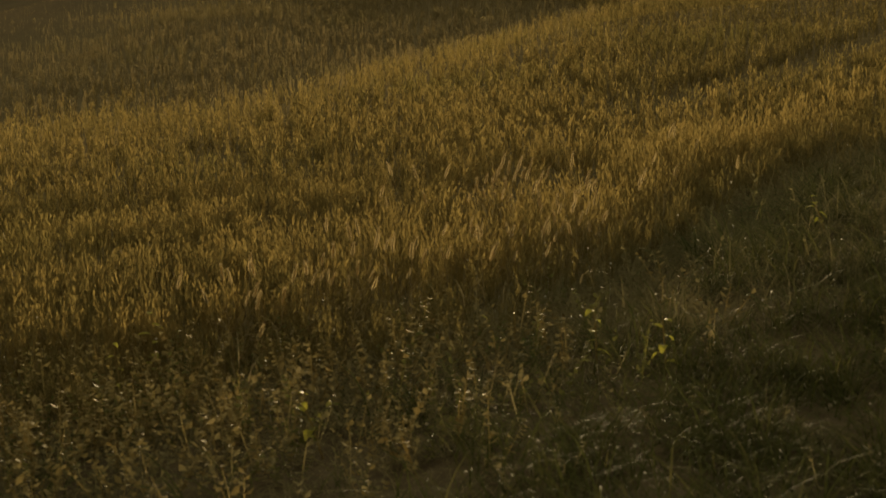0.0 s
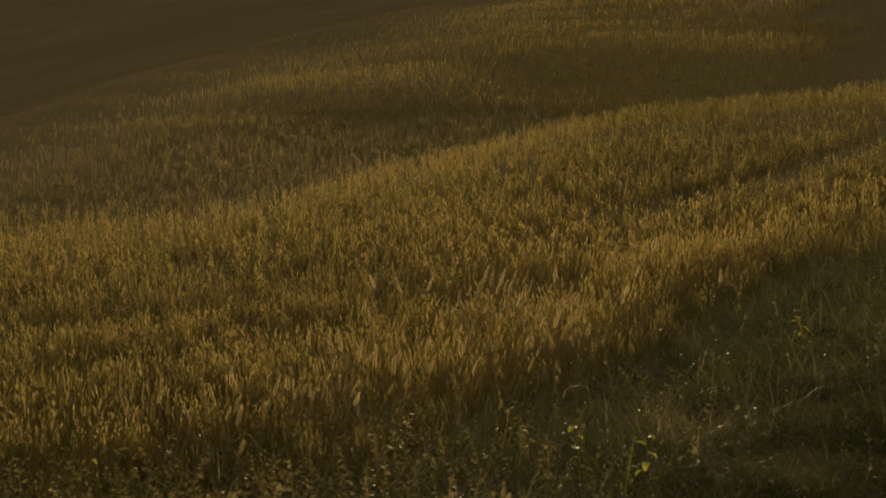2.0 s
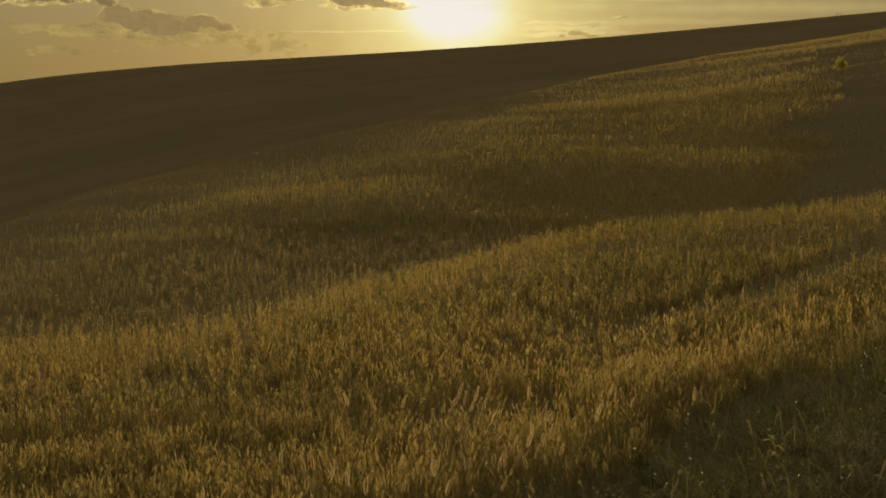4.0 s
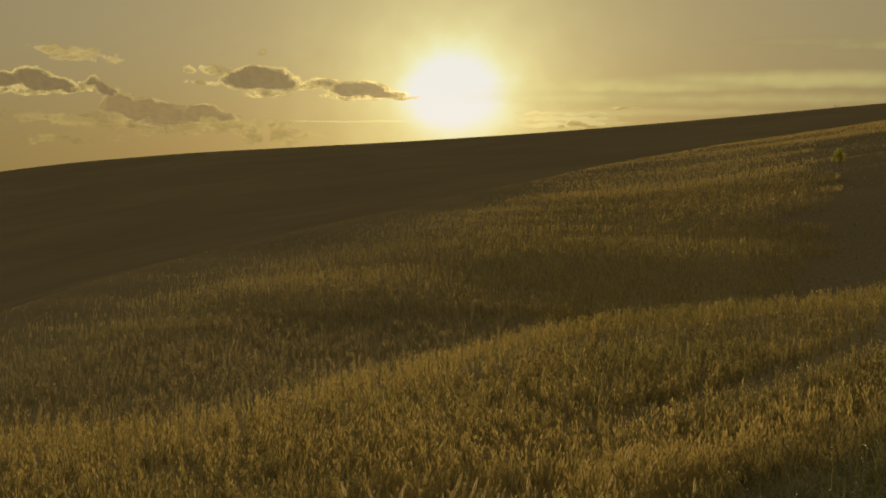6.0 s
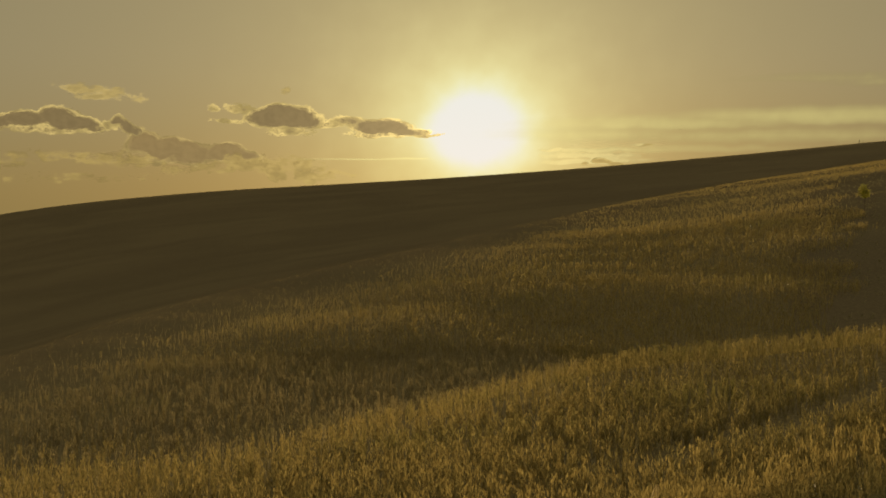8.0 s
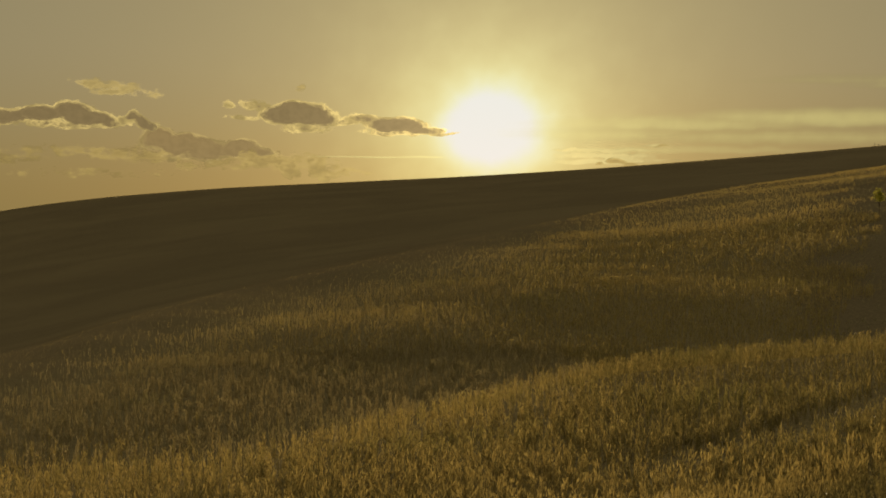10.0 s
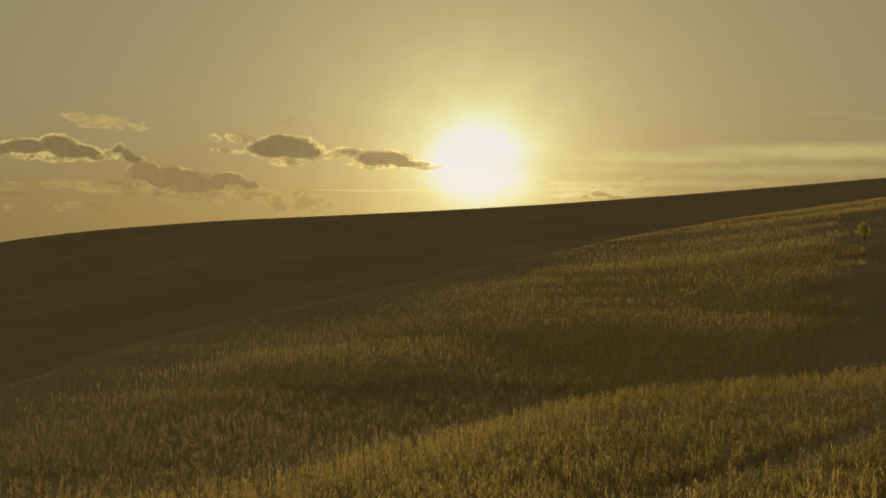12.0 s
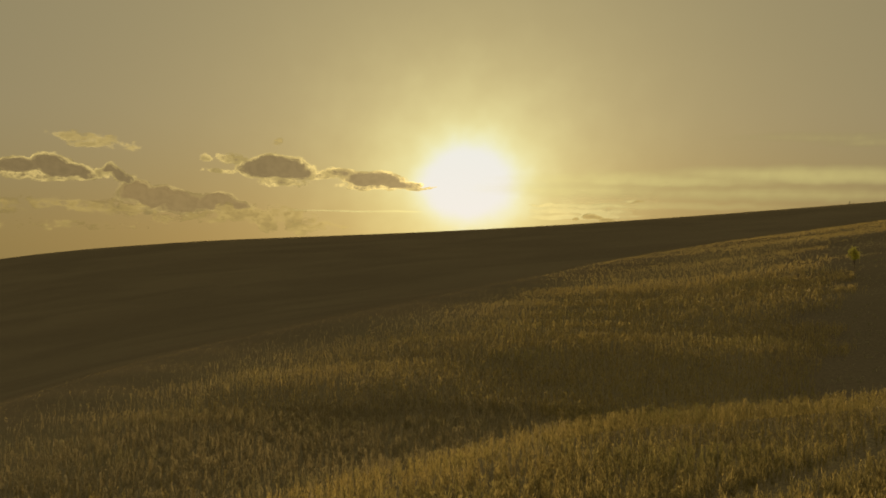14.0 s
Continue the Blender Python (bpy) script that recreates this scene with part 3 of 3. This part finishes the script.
bx_, by_ = bx_[keep], by_[keep]
verge_object("withered_weeds", "withered dark brown weeds tangled in the verge", brown, bx_, by_, DARK_WEED, 0.5, 0.95, "weeds")
straw = [matted(540 + i, 4, 0.14, 0.30, 0.003, (30, 65), (85, 125), 0.08) for i in range(6)]
sx_, sy_ = verge_places(5)
keep = rng.random(len(sx_)) < 0.15 + 0.85 * smooth((0.5 - sx_) / 2.0)
sx_, sy_ = sx_[keep], sy_[keep]
verge_object("dry_grass_stems", "bleached dry grass stems leaning over the verge", straw, sx_, sy_, STRAW, 0.7, 1.2, sway=1.2)

# a tangle of dry weeds in front of the first plants
k = 750
x = rng.uniform(-3.4, 2.6, k)
y = edge_y(x) + rng.normal(-0.9, 0.9, k)
verge_object("edge_weeds", "tangled brown dry weeds in front of the crop", brown, x, y, DARK_WEED, 0.55, 1.0, "weeds")

# brown leafy weeds, dried up, in the low corner of the field
dead = [leafy_tuft(550 + i) for i in range(4)]
k = 420
x = rng.normal(-1.5, 0.9, k)
y = np.minimum(rng.normal(7.9, 0.9, k), edge_y(x) + 0.3)
verge_object("dead_leafy_weeds", "red-brown dead weeds with curled leaves", dead, x, y, STALK, 0.6, 1.15, "weeds")
k = 110
x = rng.uniform(-2.4, 0.7, k)
y = rng.uniform(6.4, 9.2, k)
verge_object("low_green_weeds", "low olive-green weeds in the shaded verge", dead, x, y, GREEN_WEED, 0.5, 1.0, "weeds")
k = 820
x = rng.uniform(-2.8, 4.2, k)
y = edge_y(x) + rng.normal(-0.35, 0.4, k)
crop_object("stunted_soybeans", "stunted olive-brown soybean plants among weeds at the field edge", near_kinds, x, y, DIM_OLIVE, 0.55, 0.95)

# bent dry grass beside the crop, reaching up into the sun
tall_grass = [matted(580 + i, 16, 0.18, 0.36, 0.004, (25, 60), (80, 125), 0.14) for i in range(5)]
k = 1800
x = 5.2 - 5.6 * rng.random(k) ** 1.5
y = edge_y(x) + rng.uniform(-4.2, -0.2, k) * (0.35 + 0.65 * smooth((x + 0.4) / 2.5))
keep = rng.random(k) < 0.25 + 0.75 * smooth((value_noise(x, y, 0.6, 41) - 0.25) / 0.4)
x, y = x[keep], y[keep]
verge_object("bent_dry_grass", "red-brown dry grass bent over beside the crop", tall_grass, x, y, DARK_WEED, 0.65, 1.25, sway=1.5)

straw_tall = [matted(585 + i, 5, 0.16, 0.34, 0.003, (30, 65), (80, 125), 0.10) for i in range(4)]
k = 420
x = rng.uniform(0.4, 5.2, k)
y = edge_y(x) + rng.uniform(-2.6, 0.1, k)
verge_object("bleached_grass", "long bleached grass blades drooping beside the crop", straw_tall, x, y, STRAW, 0.7, 1.15, sway=1.2)

# tussocks that stand out singly
tuft_mesh = []
for i in range(5):
    me = mesh_from("tussock", *matted(560 + i, 60, 0.20, 0.42, 0.006, (5, 50), (65, 130), 0.12))
    me.materials.append(GRASS)
    tuft_mesh.append(me)
tx_, ty_ = verge_places(2.2, 6.2, 17.0, 0.28, 2.2)
keep = (tx_ / ty_ > 0.12) | ((ty_ < 8.2) & (tx_ > -0.3))
tx_, ty_ = tx_[keep], ty_[keep]
for x, y in zip(tx_, ty_):
    ob = new("grass_tussock", tuft_mesh[int(rng.integers(0, 5))])
    ob.matrix_basis = pose(x, y, float(ground_z(x, y)) - 0.01, 0, 0, float(rng.uniform(0, 360)))
    tagged(ob, "green grass tussock with long drooping blades", "grass", "tussocks on the verge")

def foxtail(seed, height):
    """Meshes of one foxtail grass: stem, drooping bristly seed head, two blades."""
    g = np.random.default_rng(seed)
    bend = g.uniform(0.08, 0.22)
    pts = [np.array([0.0, bend * s * s, height * (s - 0.12 * s * s)]) for s in (0, 0.4, 0.75, 1.0)]
    stem = tube(pts, [0.0022, 0.002, 0.0016, 0.0012], 4)
    length, droop = g.uniform(0.08, 0.12), g.uniform(0.0, 0.22)
    core = [pts[-1] + length * np.array([0.0, 0.22 * s + droop * s * s * 0.8, s * (1 - 0.45 * droop * s)]) for s in (0, 0.15, 0.4, 0.7, 1.0)]
    # the head is a loose, light-catching spike: three crossed husks and a fringe of bristles
    husks = []
    for turn in (0.2, 1.25, 2.3):
        across = np.array([math.cos(turn), math.sin(turn), 0.0])
        verts = np.array([p + side * w * across for p, w in zip(core, (0.002, 0.0095, 0.0110, 0.0090, 0.0020)) for side in (-1, 1)])
        husks.append((verts, np.array([f for i in range(0, 8, 2) for f in ((i, i + 1, i + 3), (i, i + 3, i + 2))])))
    bristles = []
    for i in range(80):
        s = g.random()
        c = core[0] + length * np.array([0.0, 0.22 * s + droop * s * s * 0.8, s * (1 - 0.45 * droop * s)])
        a = g.uniform(0, 6.283)
        bristles.append(pod(c, c + np.array([0.015 * math.cos(a), 0.015 * math.sin(a), 0.014]), 0.0014, 2))
    blades = [turned(blade(g, g.uniform(0.18, 0.30), 0.009, g.uniform(0.6, 1.3)), g.uniform(0, 6.28), 0, bend * q * q, height * q * 0.9) for q in (0.2, 0.45)]
    return stem, joined(husks), joined(bristles), blades


fox_meshes = []
for i in range(5):
    stem, head, bristles, blades = foxtail(700 + i, 0.58 + 0.04 * i)
    made = []
    for name, piece, mat in (("stem", stem, STRAW), ("seed_head", head, SEED_HEAD), ("bristles", bristles, SEED_HEAD), ("blade", blades[0], STRAW), ("blade", blades[1], STRAW)):
        me = mesh_from(name, *piece)
        me.materials.append(mat)
        made.append((name, me))
    fox_meshes.append(made)
for i in range(120):
    if i < 38:
        x, y = rng.normal(0.16, 0.24), rng.normal(11.2, 0.25)
    elif i < 100:
        x = rng.uniform(-1.3, 0.6)
        y = float(edge_y(x)) + rng.normal(-0.1, 0.35)
    else:
        x = rng.uniform(-1.8, 1.6)
        y = float(edge_y(x)) + rng.normal(0.0, 0.5)
    made = fox_meshes[int(rng.integers(0, 5))]
    fox = new("foxtail_plant", made[0][1])
    q = float(rng.uniform(0.62, 0.92))
    fox.matrix_basis = pose(x, y, float(ground_z(x, y)) - 0.01, 0, 0, float(rng.normal(-80, 65))) @ Matrix.Diagonal((q, q, q, 1))
    head = None
    for name, me in made[1:]:
        piece = new(name, me)
        piece.parent = head if name == "bristles" else fox
        head = piece if name == "seed_head" else head
    tagged(fox, "pale tan foxtail with a drooping bristly seed head", "plant", "foxtails along the field edge")

# pale seeds caught by the light
seed_v, seed_f = joined([pod((0, 0, 0), (0.006, 0, 0.013), 0.0055, 2), pod((0, 0, 0), (-0.004, 0.004, 0.012), 0.0055, 2)])
px_, py_ = verge_places(6.0, 6.5, 17.0, 0.3)
k = len(px_)
# each seed sits on a hair-thin stalk
hair = tube([(0.10, 0.05, -0.55), (0.05, 0.03, -0.3), (0.015, 0.01, -0.1), (0, 0, 0.0)], [0.0003, 0.0003, 0.0002, 0.0002], 3)
seed_on_stalk = [joined([(seed_v, seed_f), hair])]
v, f = scatter(seed_on_stalk, px_, py_, ground_z(px_, py_) + rng.uniform(0.16, 0.38, k), 0.25 + 0.55 * rng.random(k) ** 2, rng.uniform(0, 6.28, k), np.zeros(k, int))
tagged(thing("seed_stalks", v, f, FLUFF), "tiny pale seeds on thin stalks glinting in backlight", "weeds", kind="stuff")


def leafy_weed(x, y, height, leaves, seed, label):
    """A thin stem with broad turning leaves, each leaf its own part."""
    g = np.random.default_rng(seed)
    lean = g.normal(0, 0.06, 2)
    v, f = tube([(0, 0, 0), (lean[0] * 0.4, lean[1] * 0.4, height * 0.5), (lean[0], lean[1], height)], [0.005, 0.004, 0.0015], 5)
    weed = thing("leafy_weed", v, f, STALK)
    weed.matrix_basis = pose(x, y, float(ground_z(x, y)) - 0.01, 0, 0, g.uniform(0, 360))
    for i in range(leaves):
        s = 0.25 + 0.75 * (i + 0.5) / leaves
        q = g.uniform(0.045, 0.075) * (1.2 - 0.4 * s)
        lv, lf = turned(leaf(q, q * g.uniform(0.45, 0.7), g.uniform(0.2, 0.9)), i * 2.4 + g.normal(0, 0.3), lean[0] * s, lean[1] * s, height * s)
        thing("leaf", lv, lf, YELLOW_LEAF).parent = weed
    return tagged(weed, label, "weed", "leafy weeds in the verge")


for i, (x, y, h) in enumerate(((0.51, 7.6, 0.30), (0.77, 7.2, 0.30), (-1.57, 8.3, 0.46), (-1.62, 7.8, 0.44), (-0.63, 6.8, 0.30), (1.9, 9.6, 0.26))):
    leafy_weed(x, y, h, 5 + i % 3, 600 + i, "thin weed with yellowing leaves among dark verge grass")


# ---- far things ----
k = 3400
a, r = rng.uniform(0.175, 0.33, k), np.sqrt(rng.uniform(36.0 ** 2, 145.0 ** 2, k))
x, y = r * np.sin(a), r * np.cos(a)
keep = (x / y > weed_line(x, y) - 0.01) & (y > 38) & (y < 136)
far_weeds = [tussock(590 + i, 6, 0.20, 0.46, 0.022, (0.4, 1.3), 0.13) for i in range(5)]
verge_object("weed_patch", "dark brown-green weeds beside the ripe crop", far_weeds, x[keep], y[keep], DARK_WEED, 0.3, 0.6, "weeds")


def sapling(x, y, height, crown):
    g = np.random.default_rng(77)
    root = new("young_tree")
    root.matrix_basis = pose(x, y, float(ground_z(x, y)))
    v, f = tube([(0, 0, -0.05), (0.02, 0.01, height * 0.5), (0.0, 0.02, height * 0.95)], [0.016, 0.011, 0.005], 7)
    thing("trunk", v, f, BARK).parent = root
    for i in range(11):
        a, s = i * 2.4, g.uniform(0.55, 0.95)
        d = crown * g.uniform(0.5, 0.9)
        tip = np.array([d * math.cos(a), d * math.sin(a), height * s])
        v, f = tube([(0, 0, height * (s - 0.2)), tuple(tip * np.array([0.5, 0.5, 1]) - np.array([0, 0, 0.05])), tuple(tip)], [0.008, 0.006, 0.003], 5)
        thing("limb", v, f, BARK).parent = root
    leaves = []
    lumps = [g.normal(0, 0.55, 3) for i in range(9)]
    while len(leaves) < 380:
        p = lumps[int(g.integers(0, 9))] + g.normal(0, 0.42, 3)
        if np.linalg.norm(p) < 1.15:
            q = g.uniform(0.09, 0.14)
            c = p * np.array([crown, crown, crown * 1.2]) + np.array([0, 0, height * 0.78])
            leaves.append(turned(leaf(q, q * 0.65, g.uniform(-0.3, 0.9)), g.uniform(0, 6.28), *c))
    v, f = joined(leaves)
    thing("crown", v, f, YELLOW_LEAF).parent = root
    return tagged(root, "small yellow-leaved young tree standing alone in the crop", "tree")


TREE_Y = 86.0
TREE_X = 0.2245 * TREE_Y
sapling(TREE_X, TREE_Y, (EYE_Z + 0.0085 * TREE_Y - float(ground_z(TREE_X, TREE_Y))) / 0.78, 0.26)


# dry grass along the ridge, where it stands against the sky
k = 12000
a = rng.uniform(-0.30, 0.30, k)
y = rng.uniform(395, 440, k)
x = a * y
v, f = scatter([pod((0, 0, -0.02), (0.05, 0, 0.26), 0.05, 2), pod((0, 0, -0.02), (-0.08, 0.02, 0.20), 0.06, 2)], x, y, ground_z(x, y), rng.uniform(0.2, 0.6, k), rng.uniform(0, 6.28, k), rng.integers(0, 2, k))
tagged(thing("ridge_grass", v, f, STRAW), "short dry grass along the crest of the ridge", "grass", kind="stuff")


def ridge_post(x, y, height, radius, tilt):
    v, f = tube([(0, 0, -0.2), (0, 0, height * 0.5), (0, 0, height - 0.04), (0, 0, height)], [radius, radius, radius * 0.95, radius * 0.7], 8)
    post = thing("fence_post", v, f, POST_WOOD)
    post.matrix_basis = pose(x, y, float(ground_z(x, y)), tilt, tilt * 0.5, 0)
    return tagged(post, "dark weathered wooden post on the ridge line", "post", "posts on the ridge")


ridge_post(0.2215 * 424, 424, 0.8, 0.07, 2)
ridge_post(0.2237 * 424, 424, 0.65, 0.05, -3)


# ---- clouds, far off ----
CLOUD_R = 4300.0


def cloud_material(name, core, rim, rim_light, core_light, fine, soft, stretch=(1.0, 1.0, 1.0)):
    """Thin edges let the low sun through, the thick middle stays grey-brown."""
    mat, k = surface(name)
    attr = k.add("ShaderNodeAttribute")
    attr.attribute_name = "thickness"
    pos = k.add("ShaderNodeNewGeometry").outputs["Position"]
    drawn = k.scaled(pos, stretch)
    wisp = k.math("SUBTRACT", k.noise(drawn, fine, 8.0, 0.62, 0.4), 0.5)
    d = k.math("ADD", attr.outputs["Fac"], k.math("MULTIPLY", wisp, soft[2]))
    cover = k.steps(d, soft[0], soft[1])
    coarse = k.noise(drawn, fine * 0.45, 3.0, 0.5)
    lit = k.steps(k.noise(drawn, fine * 0.28, 2.0, 0.5), 0.36, 0.62, 0.55 * rim_light, 1.16 * rim_light)
    thick = k.steps(k.math("ADD", d, k.math("MULTIPLY", k.math("SUBTRACT", coarse, 0.5), 0.36)), 0.06, 0.66)
    em = k.add("ShaderNodeEmission")
    k.put(em.inputs["Color"], k.mix(thick, (*rim, 1), (*core, 1)))
    ray = k.add("ShaderNodeVectorMath")
    ray.operation = "NORMALIZE"
    k.put(ray.inputs[0], pos)
    toward = k.add("ShaderNodeVectorMath")
    toward.operation = "DOT_PRODUCT"
    k.put(toward.inputs[0], ray.outputs[0])
    toward.inputs[1].default_value = SUN_DIR
    off = k.math("MULTIPLY", k.math("ARCCOSINE", k.math("MINIMUM", toward.outputs["Value"], 0.9999999)), 180 / math.pi)
    forward = k.math("MULTIPLY_ADD", k.math("EXPONENT", k.math("DIVIDE", off, -2.6)), 1.9, 0.93)
    k.put(em.inputs["Strength"], k.math("MULTIPLY", k.math("MULTIPLY", k.steps(thick, 0.0, 1.0, lit, core_light), k.steps(k.noise(drawn, fine * 0.8, 4.0), 0.3, 0.7, 0.94, 1.07)), forward))
    clear = k.add("ShaderNodeBsdfTransparent")
    m = k.add("ShaderNodeMixShader")
    k.put(m.inputs[0], cover)
    k.put(m.inputs[1], clear.outputs[0])
    k.put(m.inputs[2], em.outputs[0])
    finish(k, m.outputs[0])
    return mat


def cloud(label, mat, box, lobes, rough, seed, warp=0.55, cols=150, rows_=64):
    """A bank of cloud: a curved sheet on the far sky, as thick as its lobes (azimuth, elevation, half width, half height, weight; degrees)."""
    a0, a1, e0, e1 = box
    u, v = np.meshgrid(np.linspace(a0, a1, cols), np.linspace(e0, e1, rows_))
    d = np.zeros_like(u) - 1.0
    wu = u + warp * sum((value_noise(u + 70, v + 10, s, seed + 50 + i) - 0.5) * s for i, s in enumerate((0.5, 0.25, 0.12)))
    wv = v + warp * sum((value_noise(u + 20, v + 90, s, seed + 60 + i) - 0.5) * s for i, s in enumerate((0.6, 0.28, 0.13)))
    for a, e, w, h, q in lobes:
        hh = np.where(wv < e, h * 0.75, h)
        d = np.maximum(d, q * (1 - ((wu - a) / w) ** 2 - ((wv - e) / hh) ** 2))
    lumps = sum(value_noise(u + 40, v + 40, s, seed + i) * w for i, (s, w) in enumerate(((0.42, 0.42), (0.2, 0.34), (0.1, 0.24))))
    d = d + rough * (lumps - 0.5)
    edge = np.minimum(np.minimum(u - a0, a1 - u) / (0.08 * (a1 - a0)), np.minimum(v - e0, e1 - v) / (0.10 * (e1 - e0)))
    d = d * smooth(edge) - 0.3 * (1 - smooth(edge))
    ua, va = np.radians(u), np.radians(v)
    depth = CLOUD_R + 25 * (seed % 7) - 60 * np.clip(d, 0, 1)
    verts = np.stack([depth * np.sin(ua) * np.cos(va), depth * np.cos(ua) * np.cos(va), depth * np.sin(va)], -1).reshape(-1, 3)
    i = np.arange(rows_ * cols).reshape(rows_, cols)
    faces = np.stack([i[:-1, :-1], i[:-1, 1:], i[1:, 1:], i[1:, :-1]], -1).reshape(-1, 4)
    ob = thing("cloud", verts, faces, mat, True)
    ob.data.attributes.new("thickness", "FLOAT", "POINT").data.foreach_set("value", d.ravel().astype(np.float32))
    return tagged(ob, label, "cloud", kind="structure")


def sky_at(px, py):
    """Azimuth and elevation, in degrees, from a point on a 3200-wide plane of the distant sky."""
    return math.degrees(math.atan((px - 784) / 3200)), math.degrees(math.atan((330 - py) / 3200))


DARK_CLOUD = cloud_material("backlit_cumulus", (0.262, 0.187, 0.080), (0.80, 0.595, 0.205), 0.88, 0.92, 0.075, (-0.02, 0.26, 1.05))
LOW_CLOUD = cloud_material("hazy_low_cumulus", (0.328, 0.226, 0.090), (0.62, 0.452, 0.160), 0.85, 0.92, 0.075, (-0.02, 0.30, 1.0))
BRIGHT_CLOUD = cloud_material("bright_cloud_by_the_sun", (0.60, 0.48, 0.19), (0.72, 0.58, 0.23), 0.9, 0.9, 0.035, (0.02, 0.60, 0.9), (0.6, 0.6, 1.6))
PALE_CLOUD = cloud_material("thin_lit_cloud", (0.450, 0.330, 0.118), (0.74, 0.545, 0.190), 0.90, 0.95, 0.070, (0.0, 0.50, 1.35), (0.6, 0.6, 1.5))
HAZE_CLOUD = cloud_material("low_gold_haze", (0.385, 0.270, 0.090), (0.590, 0.425, 0.132), 0.80, 0.95, 0.070, (0.0, 0.50, 1.35), (0.6, 0.6, 1.7))
VEIL_CLOUD = cloud_material("long_veil_cloud", (0.56, 0.475, 0.180), (0.56, 0.475, 0.180), 1.02, 1.02, 0.010, (0.02, 0.8, 0.22), (0.10, 0.10, 3.0))


def bank(label, mat, blobs, rough, seed, margin=40, warp=0.55):
    """blobs: centre, half width, half height, weight on the plane of the sky."""
    lobes = []
    for px, py, w, h, q in blobs:
        a, e = sky_at(px, py)
        lobes.append((a, e, math.degrees(w / 3200), math.degrees(h / 3200), q))
    x0, x1 = min(b[0] - b[2] for b in blobs) - margin, max(b[0] + b[2] for b in blobs) + margin
    y0, y1 = min(b[1] - b[3] for b in blobs) - margin, max(b[1] + b[3] for b in blobs) + margin
    (a0, e1), (a1, e0) = sky_at(x0, y0), sky_at(x1, y1)
    return cloud(label, mat, (a0, a1, e0, e1), lobes, rough, seed, warp)


bank("dark flat cumulus with gold-lit edges", DARK_CLOUD, [(-60, 185, 60, 20, 1.0), (18, 177, 54, 19, 1.15), (76, 172, 42, 22, 1.15), (110, 182, 46, 18, 1.15), (140, 190, 24, 9, 0.7), (60, 195, 95, 8, 0.38)], 0.38, 11, 40, 0.22)
bank("small dark cloud with a gold rim", DARK_CLOUD, [(208, 190, 24, 15, 1.0), (185, 180, 24, 12, 0.8), (165, 188, 30, 12, 0.3)], 0.5, 12)
bank("grey-brown cumulus bank low over the ridge", LOW_CLOUD, [(228, 218, 38, 30, 1.3), (258, 226, 46, 26, 1.3), (308, 232, 52, 22, 1.25), (365, 234, 48, 20, 1.3), (398, 241, 36, 12, 1.0), (290, 246, 70, 8, 0.5)], 0.45, 13, 40, 0.35)
bank("oval dark cloud with a bright rim", DARK_CLOUD, [(470, 169, 68, 25, 1.25), (500, 175, 52, 20, 1.05), (400, 152, 34, 12, 0.36), (352, 154, 12, 8, 0.30), (385, 176, 40, 6, 0.26), (490, 193, 46, 13, 0.42), (556, 182, 26, 9, 0.45)], 0.35, 14, 40, 0.22)
bank("long dark cloud reaching towards the sun", DARK_CLOUD, [(590, 178, 44, 11, 0.55), (650, 186, 68, 18, 1.15), (695, 193, 48, 10, 0.9), (640, 199, 60, 8, 0.40), (735, 200, 30, 3.5, 0.45)], 0.40, 15, 40, 0.22)
bank("thin broken gold cloud", PALE_CLOUD, [(120, 121, 46, 14, 0.62), (165, 134, 56, 13, 0.52), (222, 136, 20, 10, 0.40)], 0.9, 16, 40, 0.5)
bank("tiny wisp of gold cloud", PALE_CLOUD, [(482, 122, 13, 10, 0.62)], 0.8, 17, 14)
bank("ragged gold cloud low over the ridge", HAZE_CLOUD, [(430, 255, 95, 22, 0.5), (500, 262, 60, 20, 0.5), (340, 262, 110, 14, 0.4), (550, 272, 60, 10, 0.4)], 0.9, 18)
bank("low haze of gold cloud", HAZE_CLOUD, [(60, 240, 130, 12, 0.4), (180, 245, 90, 14, 0.4), (-40, 255, 90, 14, 0.35), (90, 275, 120, 9, 0.22)], 0.7, 19, 40, 0.25)
bank("bright low clouds beneath the sun", BRIGHT_CLOUD, [(1010, 228, 110, 6, 0.6), (1030, 238, 105, 8, 0.6), (1060, 246, 90, 6, 0.5), (1000, 249, 80, 6, 0.5), (1110, 219, 28, 3.5, 0.6), (1050, 243, 24, 7, 0.8)], 0.6, 20, 30, 0.15)
bank("long thin veil of lit cloud", VEIL_CLOUD, [(1150, 182, 330, 22, 0.5), (1420, 172, 360, 24, 0.55), (1330, 205, 400, 22, 0.42), (1040, 200, 240, 26, 0.4), (1200, 226, 300, 12, 0.35)], 0.12, 21, 70, 0.12)
bank("high faint veil of cloud", VEIL_CLOUD, [(1480, 105, 260, 14, 0.32), (1620, 112, 220, 20, 0.36)], 0.15, 22, 60, 0.12)
bank("thin streak of cloud", VEIL_CLOUD, [(600, 243, 130, 2.2, 0.5), (690, 242, 60, 2.5, 0.4)], 0.25, 23, 8, 0.03)
bank("small brown puffs of cloud under the sun", HAZE_CLOUD, [(1040, 247, 22, 6, 0.8), (1062, 250, 16, 5, 0.7), (1008, 250, 9, 4, 0.6), (1118, 219, 18, 2.5, 0.4)], 0.6, 24, 16, 0.2)
